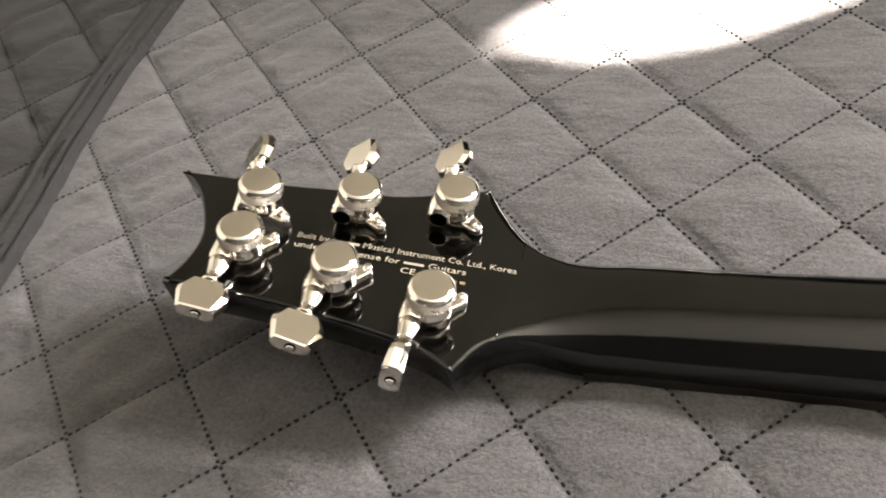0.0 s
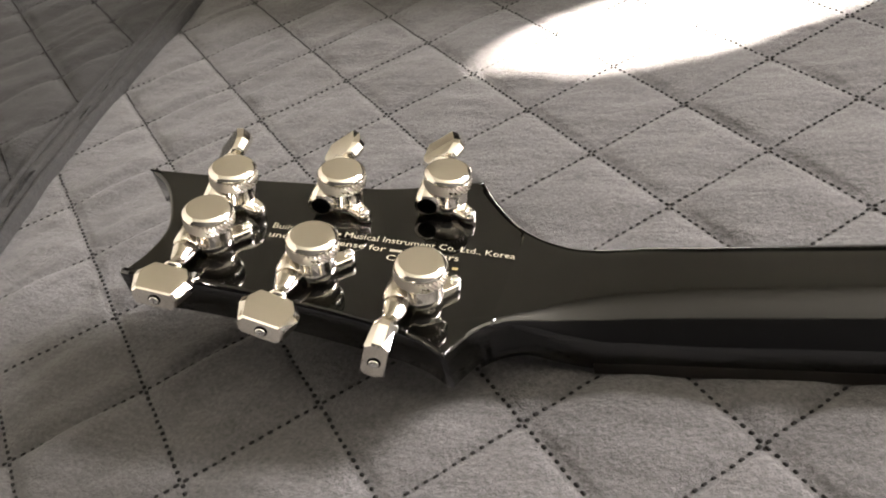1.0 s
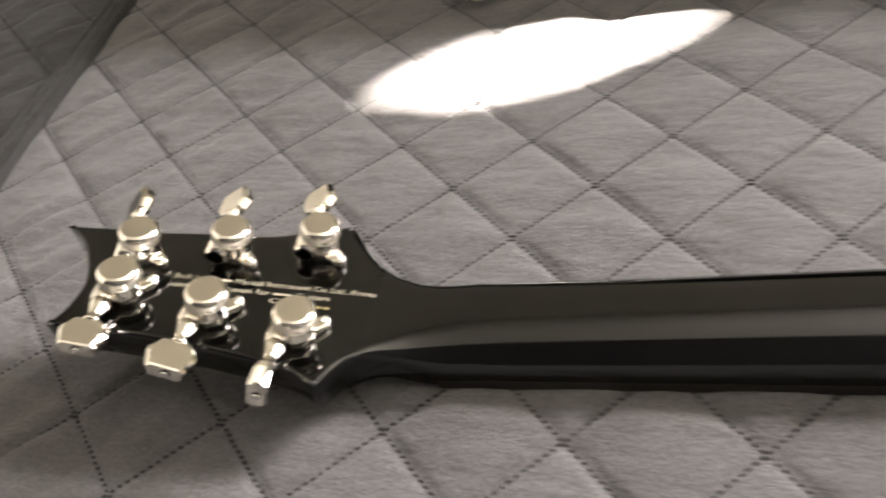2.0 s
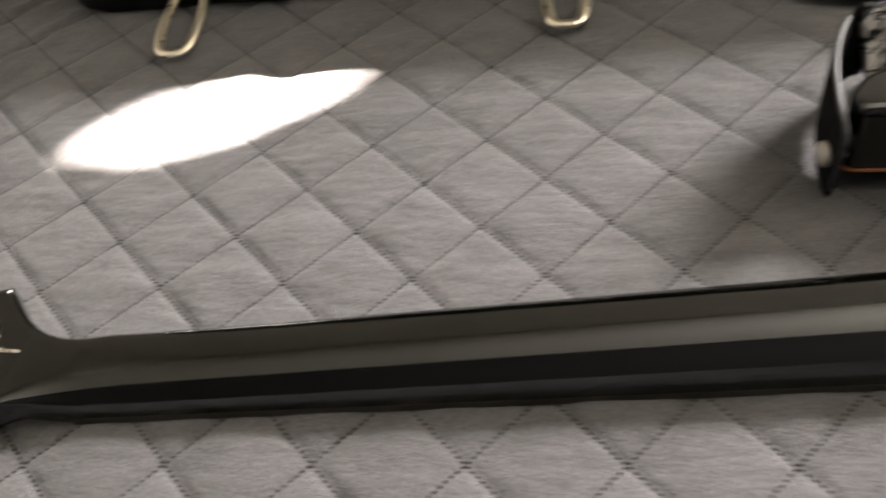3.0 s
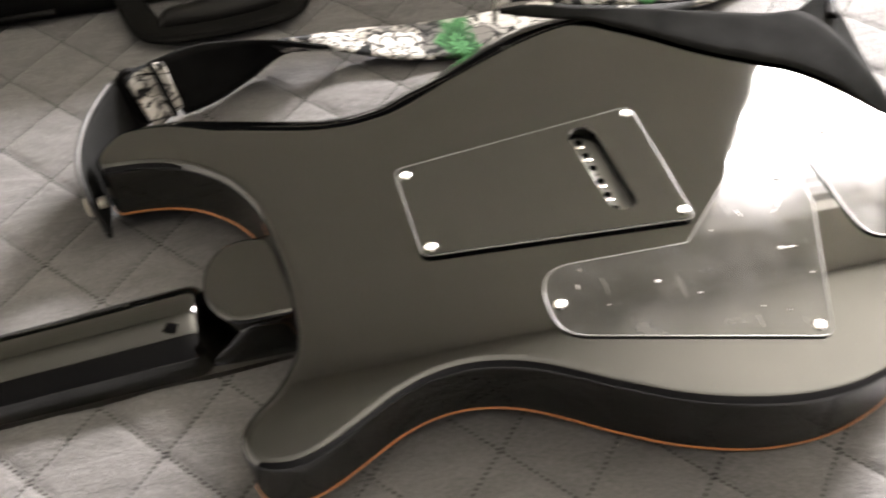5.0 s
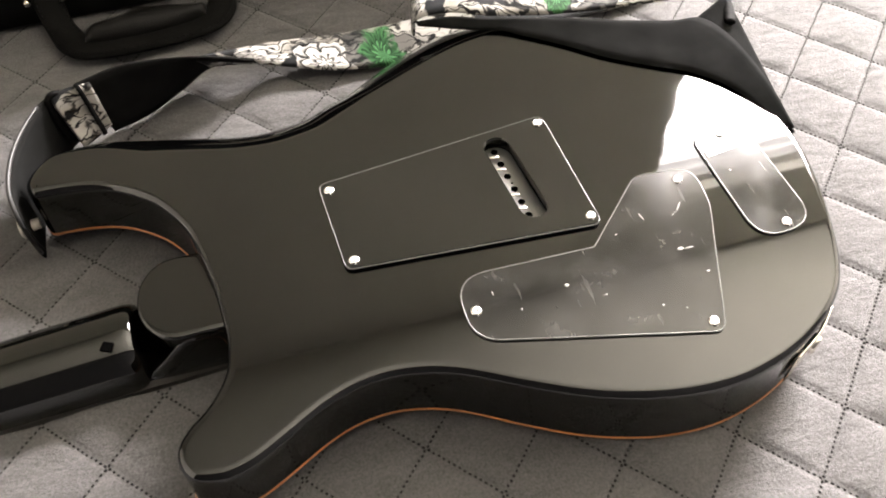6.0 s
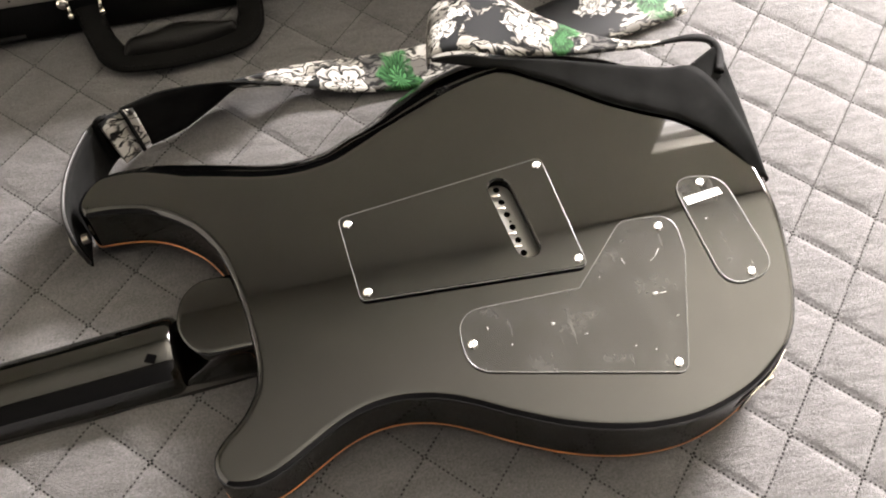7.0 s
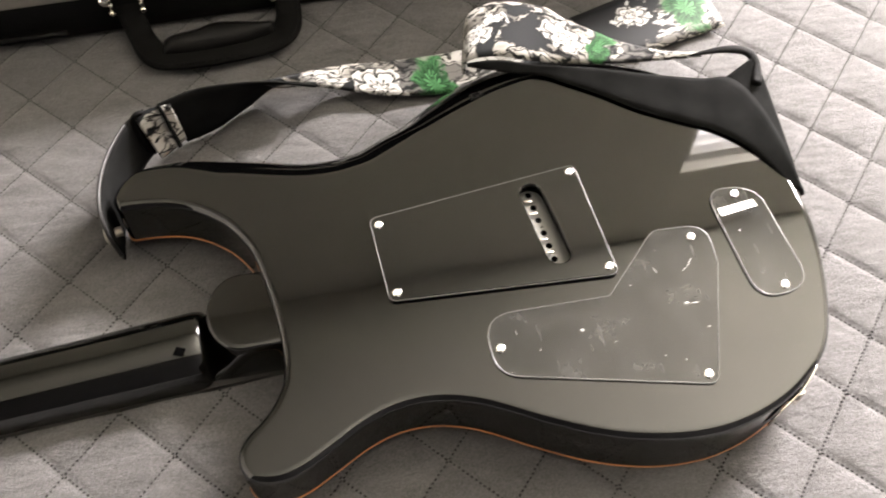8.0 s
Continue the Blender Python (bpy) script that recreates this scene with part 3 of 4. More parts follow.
bmesh.ops.triangle_fill(body, use_beauty=True, edges=rim_edges)
inner_rim = {tuple(round(c, 6) for c in (p.x, p.y, BACK)) for p in cavity}
bmesh.ops.split_edges(body, edges=[e for e in body.edges if all(tuple(round(c, 6) for c in v.co) in inner_rim for v in e.verts)])
bmesh.ops.recalc_face_normals(body, faces=body.faces)
part("body", body, LACQUER, guitar, "black glossy body back with rounded edges")


# the plane of the headstock's back
HEAD_N = Vector((0.2037, 0.0609, 1)).normalized()
HEAD_0 = Vector((0.0346, -0.0214, 0.0255))


def head_z(x, y):
    return HEAD_0.z - (HEAD_N.x * (x - HEAD_0.x) + HEAD_N.y * (y - HEAD_0.y)) / HEAD_N.z



# neck
def neck_mid(x):
    return -0.0255 + 0.0635 * (x - 0.07)


def neck_half(x):
    return 0.0195 + 0.0175 * (x - 0.07) if x > 0.07 else 0.0195


def neck_top(x):
    return 0.0228 + 0.0112 * max(0.0, (x - 0.06) / 0.40)


NEAR = spline([(0.0236, -0.0690), (0.0258, -0.0630), (0.0290, -0.0565), (0.0345, -0.0512), (0.0405, -0.0483), (0.0480, -0.0468), (0.0560, -0.0460), (0.0640, -0.0456), (0.0760, -0.0446)], 8)
FAR = spline([(0.0130, 0.0183), (0.0212, 0.0077), (0.0296, -0.0010), (0.0380, -0.0063), (0.0460, -0.0083), (0.0540, -0.0084), (0.0640, -0.0073), (0.0760, -0.0054)], 8)


def between(line, x):
    for a, b in zip(line, line[1:]):
        if x <= b[0]:
            break
    return a[1] + (b[1] - a[1]) * (x - a[0]) / (b[0] - a[0])


def neck_sides(x):
    """Near and far edge of the neck; towards the headstock they spread."""
    if x >= 0.070:
        return neck_mid(x) - neck_half(x), neck_mid(x) + neck_half(x)
    return between(NEAR, x) - 0.0001, between(FAR, x) + 0.0001


def neck_ring(x, round_off=1.0):
    near, far = neck_sides(x)
    w, m = (far - near) / 2 * (0.35 + 0.65 * round_off), (far + near) / 2
    bury = max(0.0, min(1.0, (0.0348 - x) / 0.006))
    w -= 0.0003 * bury
    top = 0.011 + (neck_top(x) - 0.011) * round_off
    plane = head_z(x, m)
    top = 0.5 * (top + plane + math.sqrt((top - plane) ** 2 + 0.0012 ** 2)) if x < 0.09 else top
    top -= 0.0007 * bury
    tip = max(0.0, min(1.0, (0.066 - x) / 0.030)) * HEAD_N.y / HEAD_N.z
    under = 0.0045 + (max(0.0045, head_z(x, m) - 0.0138) - 0.0045) * max(0.0, min(1.0, (0.058 - x) / 0.016))
    low = under + 0.0023
    e_near = between([(0.03, 0.13), (0.036, 0.17), (0.042, 0.30), (0.050, 0.52), (0.064, 0.76), (0.090, 0.90), (9, 0.92)], x)
    e_far = between([(0.03, 0.20), (0.045, 0.25), (0.060, 0.34), (0.090, 0.46), (0.140, 0.60), (0.25, 0.72), (0.40, 0.85), (9, 0.85)], x)
    r = [(x, m - w, under), (x, m - w, low - 0.0002)]
    for k in range(1, 40):
        a = math.pi * k / 40
        c, e = math.cos(a), e_near if k < 20 else e_far
        y = m - w * math.copysign(abs(c) ** e, c)
        d = max(0.0, y - (m + w - 0.0038))
        ease = (0.22 * d + 95.0 * d * d) * max(0.0, min(1.0, (0.16 - x) / 0.07)) * (1 + 0.45 * max(0.0, 1 - abs(x - 0.068) / 0.030))
        r.append((x, y, min(low + (top - low) * math.sin(a) ** e, top - ease) - (y - m) * tip))
    return r + [(x, m + w, low - 0.0002), (x, m + w, under)]


xs = [0.0285, 0.0310] + [0.0335 + 0.0025 * k for k in range(34)] + [0.124 + 0.012 * k for k in range(29)]
part("neck", loft([neck_ring(x) for x in xs] + [neck_ring(0.4635, 1.0), neck_ring(0.4690, 0.985), neck_ring(0.4722, 0.945), neck_ring(0.4745, 0.87), neck_ring(0.4758, 0.75), neck_ring(0.4763, 0.55)], True, False, True), NECK_LACQUER, guitar, "black glossy rounded neck back")
part("fretboard", loft([[(x, neck_mid(x) + s * (neck_half(x) + 0.0003), z) for s, z in ((-1, 0.0020), (-1, 0.0065), (1, 0.0065), (1, 0.0020))] for x in (0.060, 0.2, 0.35, 0.53)], True, True, True),
     material("fretboard_wood", (0.006, 0.004, 0.003), 0.45), guitar, "dark fretboard edge under the neck", False)
HEEL = [(0.4725, 0.010, 0.0266), (0.480, 0.0135, 0.029), (0.488, 0.021, 0.032), (0.495, 0.030, 0.035), (0.500, 0.0355, 0.036), (0.504, 0.0372, 0.036), (0.560, 0.0372, 0.036)]
part("neck_heel", loft([[(x, -0.0232, 0.0045), (x, -0.0226, z * 0.35), (x, -0.0214, z * 0.8), (x, -0.0204, z - 0.0008), (x, -0.0196, z), (x, f - 0.003, z), (x, f - 0.001, z - 0.001), (x, f, 0.0045)] for x, z, f in HEEL], True, True, True), LACQUER, guitar, "black heel sloping up to the joint")
tongue = [Vector((0.56, -0.0205)), Vector((0.515, -0.0205))] + [Vector((0.5015 + 0.0225 * math.cos(a), 0.0075 + 0.028 * math.sin(a))) for a in (math.pi * (1.5 - k / 16) for k in range(17))] + [Vector((0.515, 0.0355)), Vector((0.56, 0.0355))]
part("heel_tongue", slab(tongue, 0.020, 0.0395, 0.0018), LACQUER, guitar, "rounded black neck joint")
part("heel_screw", lathe([(0.0042, 0), (0.0042, 0.00055), (0.0036, 0.0008), (0.0, 0.0008)], 4), DARK, guitar, "dark sunk screw at the heel", False, pose(0.4600, -0.0110, neck_top(0.46) - 0.0004, 0, 2, 20))

# headstock: a plate tipped up from the neck
sides = [([(-0.1030, -0.0087), (-0.0930, -0.0160), (-0.0860, -0.0252), (-0.0797, -0.0385), (-0.0794, -0.0520), (-0.0822, -0.0622)], None),
         ([(-0.0822, -0.0622), (-0.0566, -0.0604), (-0.0230, -0.0604), (0.0093, -0.0634), (0.0236, -0.0690)], None),
         ([(p[0], p[1] + max(0.0, p[0] - 0.0330) * 0.8) for p in NEAR if p[0] < 0.0375], None),
         ([(p[0], p[1] - max(0.0, p[0] - 0.0330) * 0.8) for p in FAR[::-1] if p[0] < 0.0375], None),
         ([(0.0130, 0.0183), (-0.0125, 0.0065), (-0.0257, 0.0026), (-0.0440, 0.0000), (-0.0620, -0.0035), (-0.0795, -0.0056), (-0.1030, -0.0087)], None)]
head_line = []
for n, (a, b) in enumerate(sides):
    head_line += ([Vector(p) for p in a] if n in (2, 3) else spline(a, 7))[:-1] + ([Vector(a[-1])] if n == 2 else [])
rings = []
eased = [max(0.0, min(1.0, (p.x - 0.0130) / 0.003)) if p.y > -0.030 else 0.0 for p in head_line]  # the far scoop has a broader bevel
for d, h, d2, h2 in ((0.0009, -0.0145, 0.0009, -0.0145), (0.0, -0.0136, 0.0, -0.0136), (0.0, -0.0016, 0.0, -0.0022), (0.0002, -0.0009, 0.0006, -0.0016), (0.0005, -0.0004, 0.0014, -0.0010),
                     (0.0010, -0.0001, 0.0024, -0.00045), (0.0015, 0.0, 0.0034, -0.0001), (0.0021, 0.0, 0.0042, 0.0)):
    line = inset(head_line, [d + (d2 - d) * g for g in eased])
    rings.append([(p.x, p.y, max(head_z(p.x, p.y) + h + (h2 - h) * g - max(0.0, p.x - 0.0330) * 0.4, 0.0052)) for p, g in zip(line, eased)])
plate = loft(rings)
for z_edges in (rings[0], rings[-1]):
    keys = {tuple(round(c, 6) for c in p) for p in z_edges}
    es = [e for e in plate.edges if e.is_boundary and all(tuple(round(c, 6) for c in v.co) in keys for v in e.verts)]
    bmesh.ops.triangle_fill(plate, use_beauty=True, edges=es)
bmesh.ops.recalc_face_normals(plate, faces=plate.faces)
part("headstock", plate, HEAD_LACQUER, guitar, "black headstock with pointed scooped corners")

# maker's lettering across the headstock; names of makers and the serial stay plain bars
run = Vector((0.0346 + 0.0467, -0.0214 + 0.0285, 0))
yaw = math.atan2(run.y, run.x)
ex = Vector((math.cos(yaw), math.sin(yaw), 0))
ex.z = -(HEAD_N.x * ex.x + HEAD_N.y * ex.y) / HEAD_N.z
ex.normalize()
ey = HEAD_N.cross(ex)


def on_head(x, y, lift=0.00012):
    p = Vector((x, y, head_z(x, y))) + HEAD_N * lift
    return Matrix(((ex.x, ey.x, HEAD_N.x, p.x), (ex.y, ey.y, HEAD_N.y, p.y), (ex.z, ey.z, HEAD_N.z, p.z), (0, 0, 0, 1)))


def ink_line(x, y, words, size, mat, wide):
    """Words in a row, set to the given width; a number stands for a plain bar of that many letters."""
    made, at = [], 0.0
    for w in words:
        if isinstance(w, str):
            ob, long = lettering(w, size, Matrix.Identity(4), mat, None, "small printed maker's words")
        else:
            long = w * size * 0.52
            ob = part("printed_bar", box(0, long, size * 0.12, size * 0.40, 0, 0.00005), mat, None, "plain printed bar", False)
        made.append((ob, at))
        at += long + size * 0.30
    squeeze = wide / (at - size * 0.30)
    for ob, left in made:
        ob.data.transform(Matrix.Diagonal((squeeze, 1, 1, 1)))
        ob.matrix_basis = on_head(x, y) @ Matrix.Translation((left * squeeze, 0, 0))
        ob.parent = guitar
        ob.matrix_parent_inverse = origin_of(guitar).inverted()


ink_line(-0.0467, -0.0285, ["Built by", 5, "Musical Instrument Co. Ltd., Korea"], 0.0039, PEARL, 0.0816)
ink_line(-0.0460, -0.0331, ["under the license for", 3, "Guitars"], 0.0039, PEARL, 0.0638)
ink_line(-0.0060, -0.0335, ["CE"], 0.0038, PEARL, 0.0055)
ink_line(0.0005, -0.0340, [1] * 6, 0.0042, material("yellow_ink", (0.15, 0.12, 0.05), 0.5), 0.0172)


# tuners
def tuner(x, y, away, lean, roll):
    """One locking tuner: away is 1 or -1 for the side its button points to, lean the button's swing, roll its turn on its shaft."""
    base = Vector((x, y, head_z(x, y)))
    m = Matrix.Translation(base) @ Matrix(((ex.x, ey.x, HEAD_N.x, 0), (ex.y, ey.y, HEAD_N.y, 0), (ex.z, ey.z, HEAD_N.z, 0), (0, 0, 0, 1)))
    m = m @ pose(0, 0, 0, 0, 0, lean) @ Matrix.Diagonal((1.1, 1.1, 1.0, 1.0))
    s = away
    house = lathe([(0.0062, 0.0), (0.0062, 0.0046), (0.0060, 0.0049), (0.0060, 0.0086), (0.0057, 0.0093), (0.0050, 0.0096)], 36)
    lug = rounded([(p[0], -s * p[1]) for p in ((0.0010, 0.0046), (0.0068, 0.0082), (0.0098, 0.0082), (0.0100, 0.0052), (0.0056, 0.0005))], [0.001, 0.0019, 0.0019, 0.0019, 0.001], 4)
    slab(lug, 0.0002, 0.0036, 0.0005, house)
    gear = tube([(-0.0052, -s * 0.0068, 0.0050), (-0.0052, s * 0.0055, 0.0050), (-0.0052, s * 0.0075, 0.0050), (-0.0050, s * 0.0090, 0.0050)], [0.0041, 0.0041, 0.0038, 0.0026], 20, bm=house)
    bmesh.ops.recalc_face_normals(house, faces=house.faces)
    ob = part("tuner", house, NICKEL, guitar, "nickel locking tuner", True, m)
    part("worm_hole", lathe([(0.0030, 0.0), (0.0030, 0.0003), (0.0, 0.0003)], 18), DARK, ob, "dark open worm end", True, m @ pose(-0.0052, -s * 0.0069, 0.0050, 90 * s, 0, 0))
    part("lug_screw", lathe([(0.0017, 0.0), (0.0017, 0.0005), (0.0011, 0.0010), (0.0, 0.0011)], 14), STEEL, ob, "", True, m @ pose(0.0082, -s * 0.0066, 0.0036))
    ring = bmesh.new()
    rows = []
    for k in range(7):
        z = 0.0092 + 0.0042 * k / 6
        r = 0.0071 - (0.0004 if k in (0, 6) else 0)
        rows.append([(math.cos(a) * rr, math.sin(a) * rr, z) for a, rr in ((2 * math.pi * q / 72, r + (0.00036 if (q + k) % 2 else -0.00032) * (0 < k < 6)) for q in range(72))])
    part("knurled_ring", loft(rows, True, True, True, ring), KNURL, ob, "knurled nickel ring", False, m)
    part("cap", lathe([(0.0067, 0.0132), (0.0074, 0.0135), (0.0074, 0.0140), (0.0071, 0.0147), (0.0064, 0.0153), (0.0060, 0.01555), (0.0059, 0.0156), (0.0057, 0.0156)], 40), NICKEL, ob, "flat bright nickel cap", True, m)
    tilt = m @ pose(-0.0050, s * 0.0085, 0.0050, 0, 0, 0) @ pose(0, 0, 0, -90 * s, 0, 0)
    part("shaft", lathe([(0.0036, -0.001), (0.0033, 0.0015), (0.0024, 0.0050), (0.0023, 0.0075), (0.0030, 0.0080), (0.0030, 0.0088), (0.0022, 0.0092)], 20), NICKEL, ob, "", True, tilt)
    knob = []
    for wide, deep, z in ((0.0026, 0.0018, 0.0088), (0.0052, 0.0021, 0.0092), (0.0058, 0.0023, 0.0097), (0.0080, 0.0026, 0.0130), (0.0081, 0.0028, 0.0150), (0.0063, 0.0032, 0.0206), (0.0058, 0.0029, 0.0212)):
        knob.append([(wide * a, deep * b, z) for a, b in ((1, 0.45), (0.80, 1), (-0.80, 1), (-1, 0.45), (-1, -0.45), (-0.80, -1), (0.80, -1), (1, -0.45))])
    bt = part("button", loft(knob, True, True, True), NICKEL, ob, "faceted nickel button", False, tilt @ pose(0, 0, 0, 0, 0, roll))
    part("screw_recess", lathe([(0.0017, 0.0), (0.0017, 0.00025), (0.0, 0.00025)], 16), DARK, ob, "dark recess round the screw", True, tilt @ pose(0, 0, 0.0212))
    part("button_screw", lathe([(0.0014, 0.0), (0.0014, 0.0006), (0.0009, 0.0008), (0.0005, 0.0004), (0.0, 0.0004)], 14), STEEL, ob, "", True, tilt @ pose(0, 0, 0.0212))
    return ob


for x, y, away, lean, roll in ((-0.0632, -0.0192, 1, 10, -52), (-0.0285, -0.0103, 1, 2, -38), (0.0049, -0.0005, 1, 1, -38),
                               (-0.0600, -0.0424, -1, 2, -8), (-0.0240, -0.0457, -1, 0, -14), (0.0106, -0.0482, -1, -1, 80)):
    tuner(x, y, away, lean, roll)


# cover plates, screws, tremolo block
def ring_band(outline, wide, z0, z1):
    o, i = inset(outline, -0.0001), inset(outline, wide)
    return loft([[(p.x, p.y, z) for p in r] for r, z in ((o, z0), (o, z1), (i, z1), (i, z0))])


def screw(x, y, z, parent, r=0.0031):
    part("screw", lathe([(r, 0.0), (r, 0.0004), (r * 0.85, 0.0010), (r * 0.45, 0.0013), (r * 0.3, 0.0008), (0.0, 0.0008)], 18), STEEL, parent, "", True, pose(x, y, z))


Z = BACK + 0.0003
plate_line = rounded([(0.5925, 0.0488), (0.7386, 0.0663), (0.7427, -0.0247), (0.5953, -0.0155)], 0.0055)


def holed_plate(outer, hole, z0, z1, b=0.0007):
    bm = bmesh.new()
    o0, o1, o2 = ([bm.verts.new((p.x, p.y, z)) for p in inset(outer, d)] for d, z in ((0, z0), (0, z1 - b), (b, z1)))
    h0, h1, h2 = ([bm.verts.new((p.x, p.y, z)) for p in inset(hole, d)] for d, z in ((0, z0), (0, z1 - b), (-b, z1)))
    for rows in ((o0, o1, o2), (h0, h1, h2)):
        for a, c in zip(rows, rows[1:]):
            for i in range(len(a)):
                j = (i + 1) % len(a)
                bm.faces.new((a[i], a[j], c[j], c[i]))
    for i_edges in ((o2, h2),):
        es = [bm.edges.get((r[i], r[(i + 1) % len(r)])) for r in i_edges for i in range(len(r))]
        bmesh.ops.triangle_fill(bm, use_beauty=True, edges=es)
    bmesh.ops.recalc_face_normals(bm, faces=bm.faces)
    return bm


spring = part("spring_cover", holed_plate(plate_line, slot_line, BACK - 0.0005, BACK + 0.0028), COVER, guitar, "black plastic spring cover with a slot", False)
for x, y in ((0.5979, 0.0427), (0.6005, -0.0103), (0.7337, 0.0604), (0.7377, -0.0179)):
    screw(x, y, BACK + 0.0028, spring)
# the bevel's highlight, laid on as a thin pale ring
part("edge_glint", ring_band(plate_line, 0.0003, BACK + 0.0019, BACK + 0.00255), FILM_EDGE_GLINT, spring, "painted glint along the plate's edge")
block = part("tremolo_block", slab([Vector(p) for p in inset(cavity, 0.0006)], BACK - 0.0155, BACK - 0.0075, 0.0004), material("block_metal", (0.16, 0.16, 0.153), 0.42, 0.5), guitar, "grey metal tremolo block behind the slot")
for k in range(6):
    x, y = 0.7039 + 0.00075 * k, 0.0532 - 0.01062 * k
    part("string_hole", lathe([(0.0023, 0.0), (0.0023, 0.00015), (0.0, 0.00015)], 14), DARK, block, "", True, pose(x, y, BACK - 0.0075))
part("grub_hole", lathe([(0.0008, 0.0), (0.0008, 0.00015), (0.0, 0.00015)], 10), DARK, block, "", True, pose(0.7062, 0.0262, BACK - 0.0075))
for k in (0, 1, 3, 4):
    x, y = 0.7019 + 0.00075 * k, 0.0470 - 0.01062 * k
    part("string_end", box(-0.0032, 0.0028, -0.0008, 0.0008, 0, 0.0014, 0.0004), STEEL, block, "bright cut string end", True, pose(x, y, BACK - 0.0060, 0, 0, -6))
control_line = rounded([(0.6495, -0.0365), (0.7318, -0.0381), (0.7745, 0.0040), (0.8115, 0.0012), (0.8085, -0.0284), (0.7775, -0.1090), (0.6490, -0.0775)], [0.0195, 0.002, 0.013, 0.016, 0.020, 0.0075, 0.0195], 8)
control = part("control_cover", slab(control_line, BACK - 0.0005, BACK + 0.0013, 0.0006), FILM, guitar, "black control cover under scuffed clear film", False)
part("film_rim", ring_band(control_line, 0.0005, BACK + 0.0007, BACK + 0.00145), FILM_EDGE_GLINT, control, "pale film edge")
for x, y in ((0.6553, -0.0601), (0.7737, -0.1015), (0.7980, -0.0060)):
    screw(x, y, BACK + 0.0013, control)
oval_line = rounded([(0.8205, 0.0300), (0.8567, 0.0235), (0.8618, -0.0560), (0.8242, -0.0610)], [0.0185, 0.0190, 0.0185, 0.0180], 8)
oval = part("switch_cover", slab(oval_line, BACK - 0.0005, BACK + 0.0013, 0.0006), FILM, guitar, "small oval black cover under clear film", False)
part("film_rim", ring_band(oval_line, 0.0005, BACK + 0.0007, BACK + 0.00145), FILM_EDGE_GLINT, oval, "pale film edge")
for x, y in ((0.8396, 0.0212), (0.8444, -0.0526)):
    screw(x, y, BACK + 0.0013, oval)
part("paper_label", slab([Vector(p) for p in ((0.8239, 0.0116), (0.8503, 0.0145), (0.8514, 0.0089), (0.8245, 0.0053))], BACK + 0.0013, BACK + 0.0015, 0.00005), LABEL, oval, "small white paper label", False)
rng = random.Random(8)
for x, y, l, w, a in ((0.7778, -0.0531, 0.0022, 0.0012, 0), (0.7825, -0.0537, 0.0035, 0.0005, 0), (0.7075, -0.0582, 0.0014, 0.0010, 0), (0.6673, -0.0520, 0.0004, 0.0014, 0),
                      (0.7256, -0.0698, 0.0014, 0.0004, 5), (0.7900, -0.0247, 0.0042, 0.0004, 50), (0.7850, -0.0290, 0.0020, 0.0003, 30), (0.7470, -0.0337, 0.0006, 0.0006, 0),
                      (0.7857, -0.0712, 0.0012, 0.0005, 10), (0.7640, -0.0898, 0.0006, 0.0005, 0), (0.7526, -0.0847, 0.0006, 0.0005, 0), (0.6790, -0.0660, 0.0005, 0.0005, 0), (0.7660, -0.0260, 0.0004, 0.0025, 15)):
    c, s = math.cos(math.radians(a)), math.sin(math.radians(a))
    speck = [Vector((x + (u * c - v * s), y + (u * s + v * c))) for u, v in ((l * math.cos(q) * rng.uniform(0.8, 1.2), w * math.sin(q) * rng.uniform(0.8, 1.2)) for q in (2 * math.pi * k / 9 for k in range(9)))]
    part("dust_speck", loft([[(p.x, p.y, BACK + 0.0013) for p in speck], [(p.x, p.y, BACK + 0.00155) for p in inset(speck, 0.0001)]], True, False, True), DUST, control)
part("dust_speck", lathe([(0.0008, 0), (0.0006, 0.0002), (0, 0.0002)], 8), DUST, oval, "", True, pose(0.8322, -0.0077, BACK + 0.0013))
jack = [Vector(p) for p in ((0.8500, -0.1010), (0.8350, -0.1138), (0.8130, -0.1262))]
part("jack_plate", ribbon([Vector((p.x + 0.0012, p.y - 0.0015, 0.040)) for p in jack], [Vector((p.x + 0.0012, p.y - 0.0015, 0.016)) for p in jack], 0.0018, 8, 6), NICKEL, guitar, "bright metal jack plate on the rim")
jc = Vector((0.8365, -0.1160, 0.027))
part("jack_socket", lathe([(0.0062, -0.003), (0.0062, 0.0015), (0.0050, 0.0022), (0.0034, 0.0022), (0.0032, -0.001), (0.0, -0.001)], 20), NICKEL, guitar, "", True, Matrix.Translation(jc) @ pose(0, 0, 0, 90, 0, 33))
button = part("strap_button", lathe([(0.0035, 0.0), (0.0035, 0.006), (0.0050, 0.0075), (0.0066, 0.0085), (0.0066, 0.0105), (0.0050, 0.0118), (0.0, 0.0122)], 24), chrome("worn_nickel", (0.45, 0.42, 0.37), 0.5), guitar, "bright strap button on the horn", True,
              Matrix.Translation((0.4255, 0.0930, 0.0290)) @ pose(0, 0, 0, 90, 0, -80))

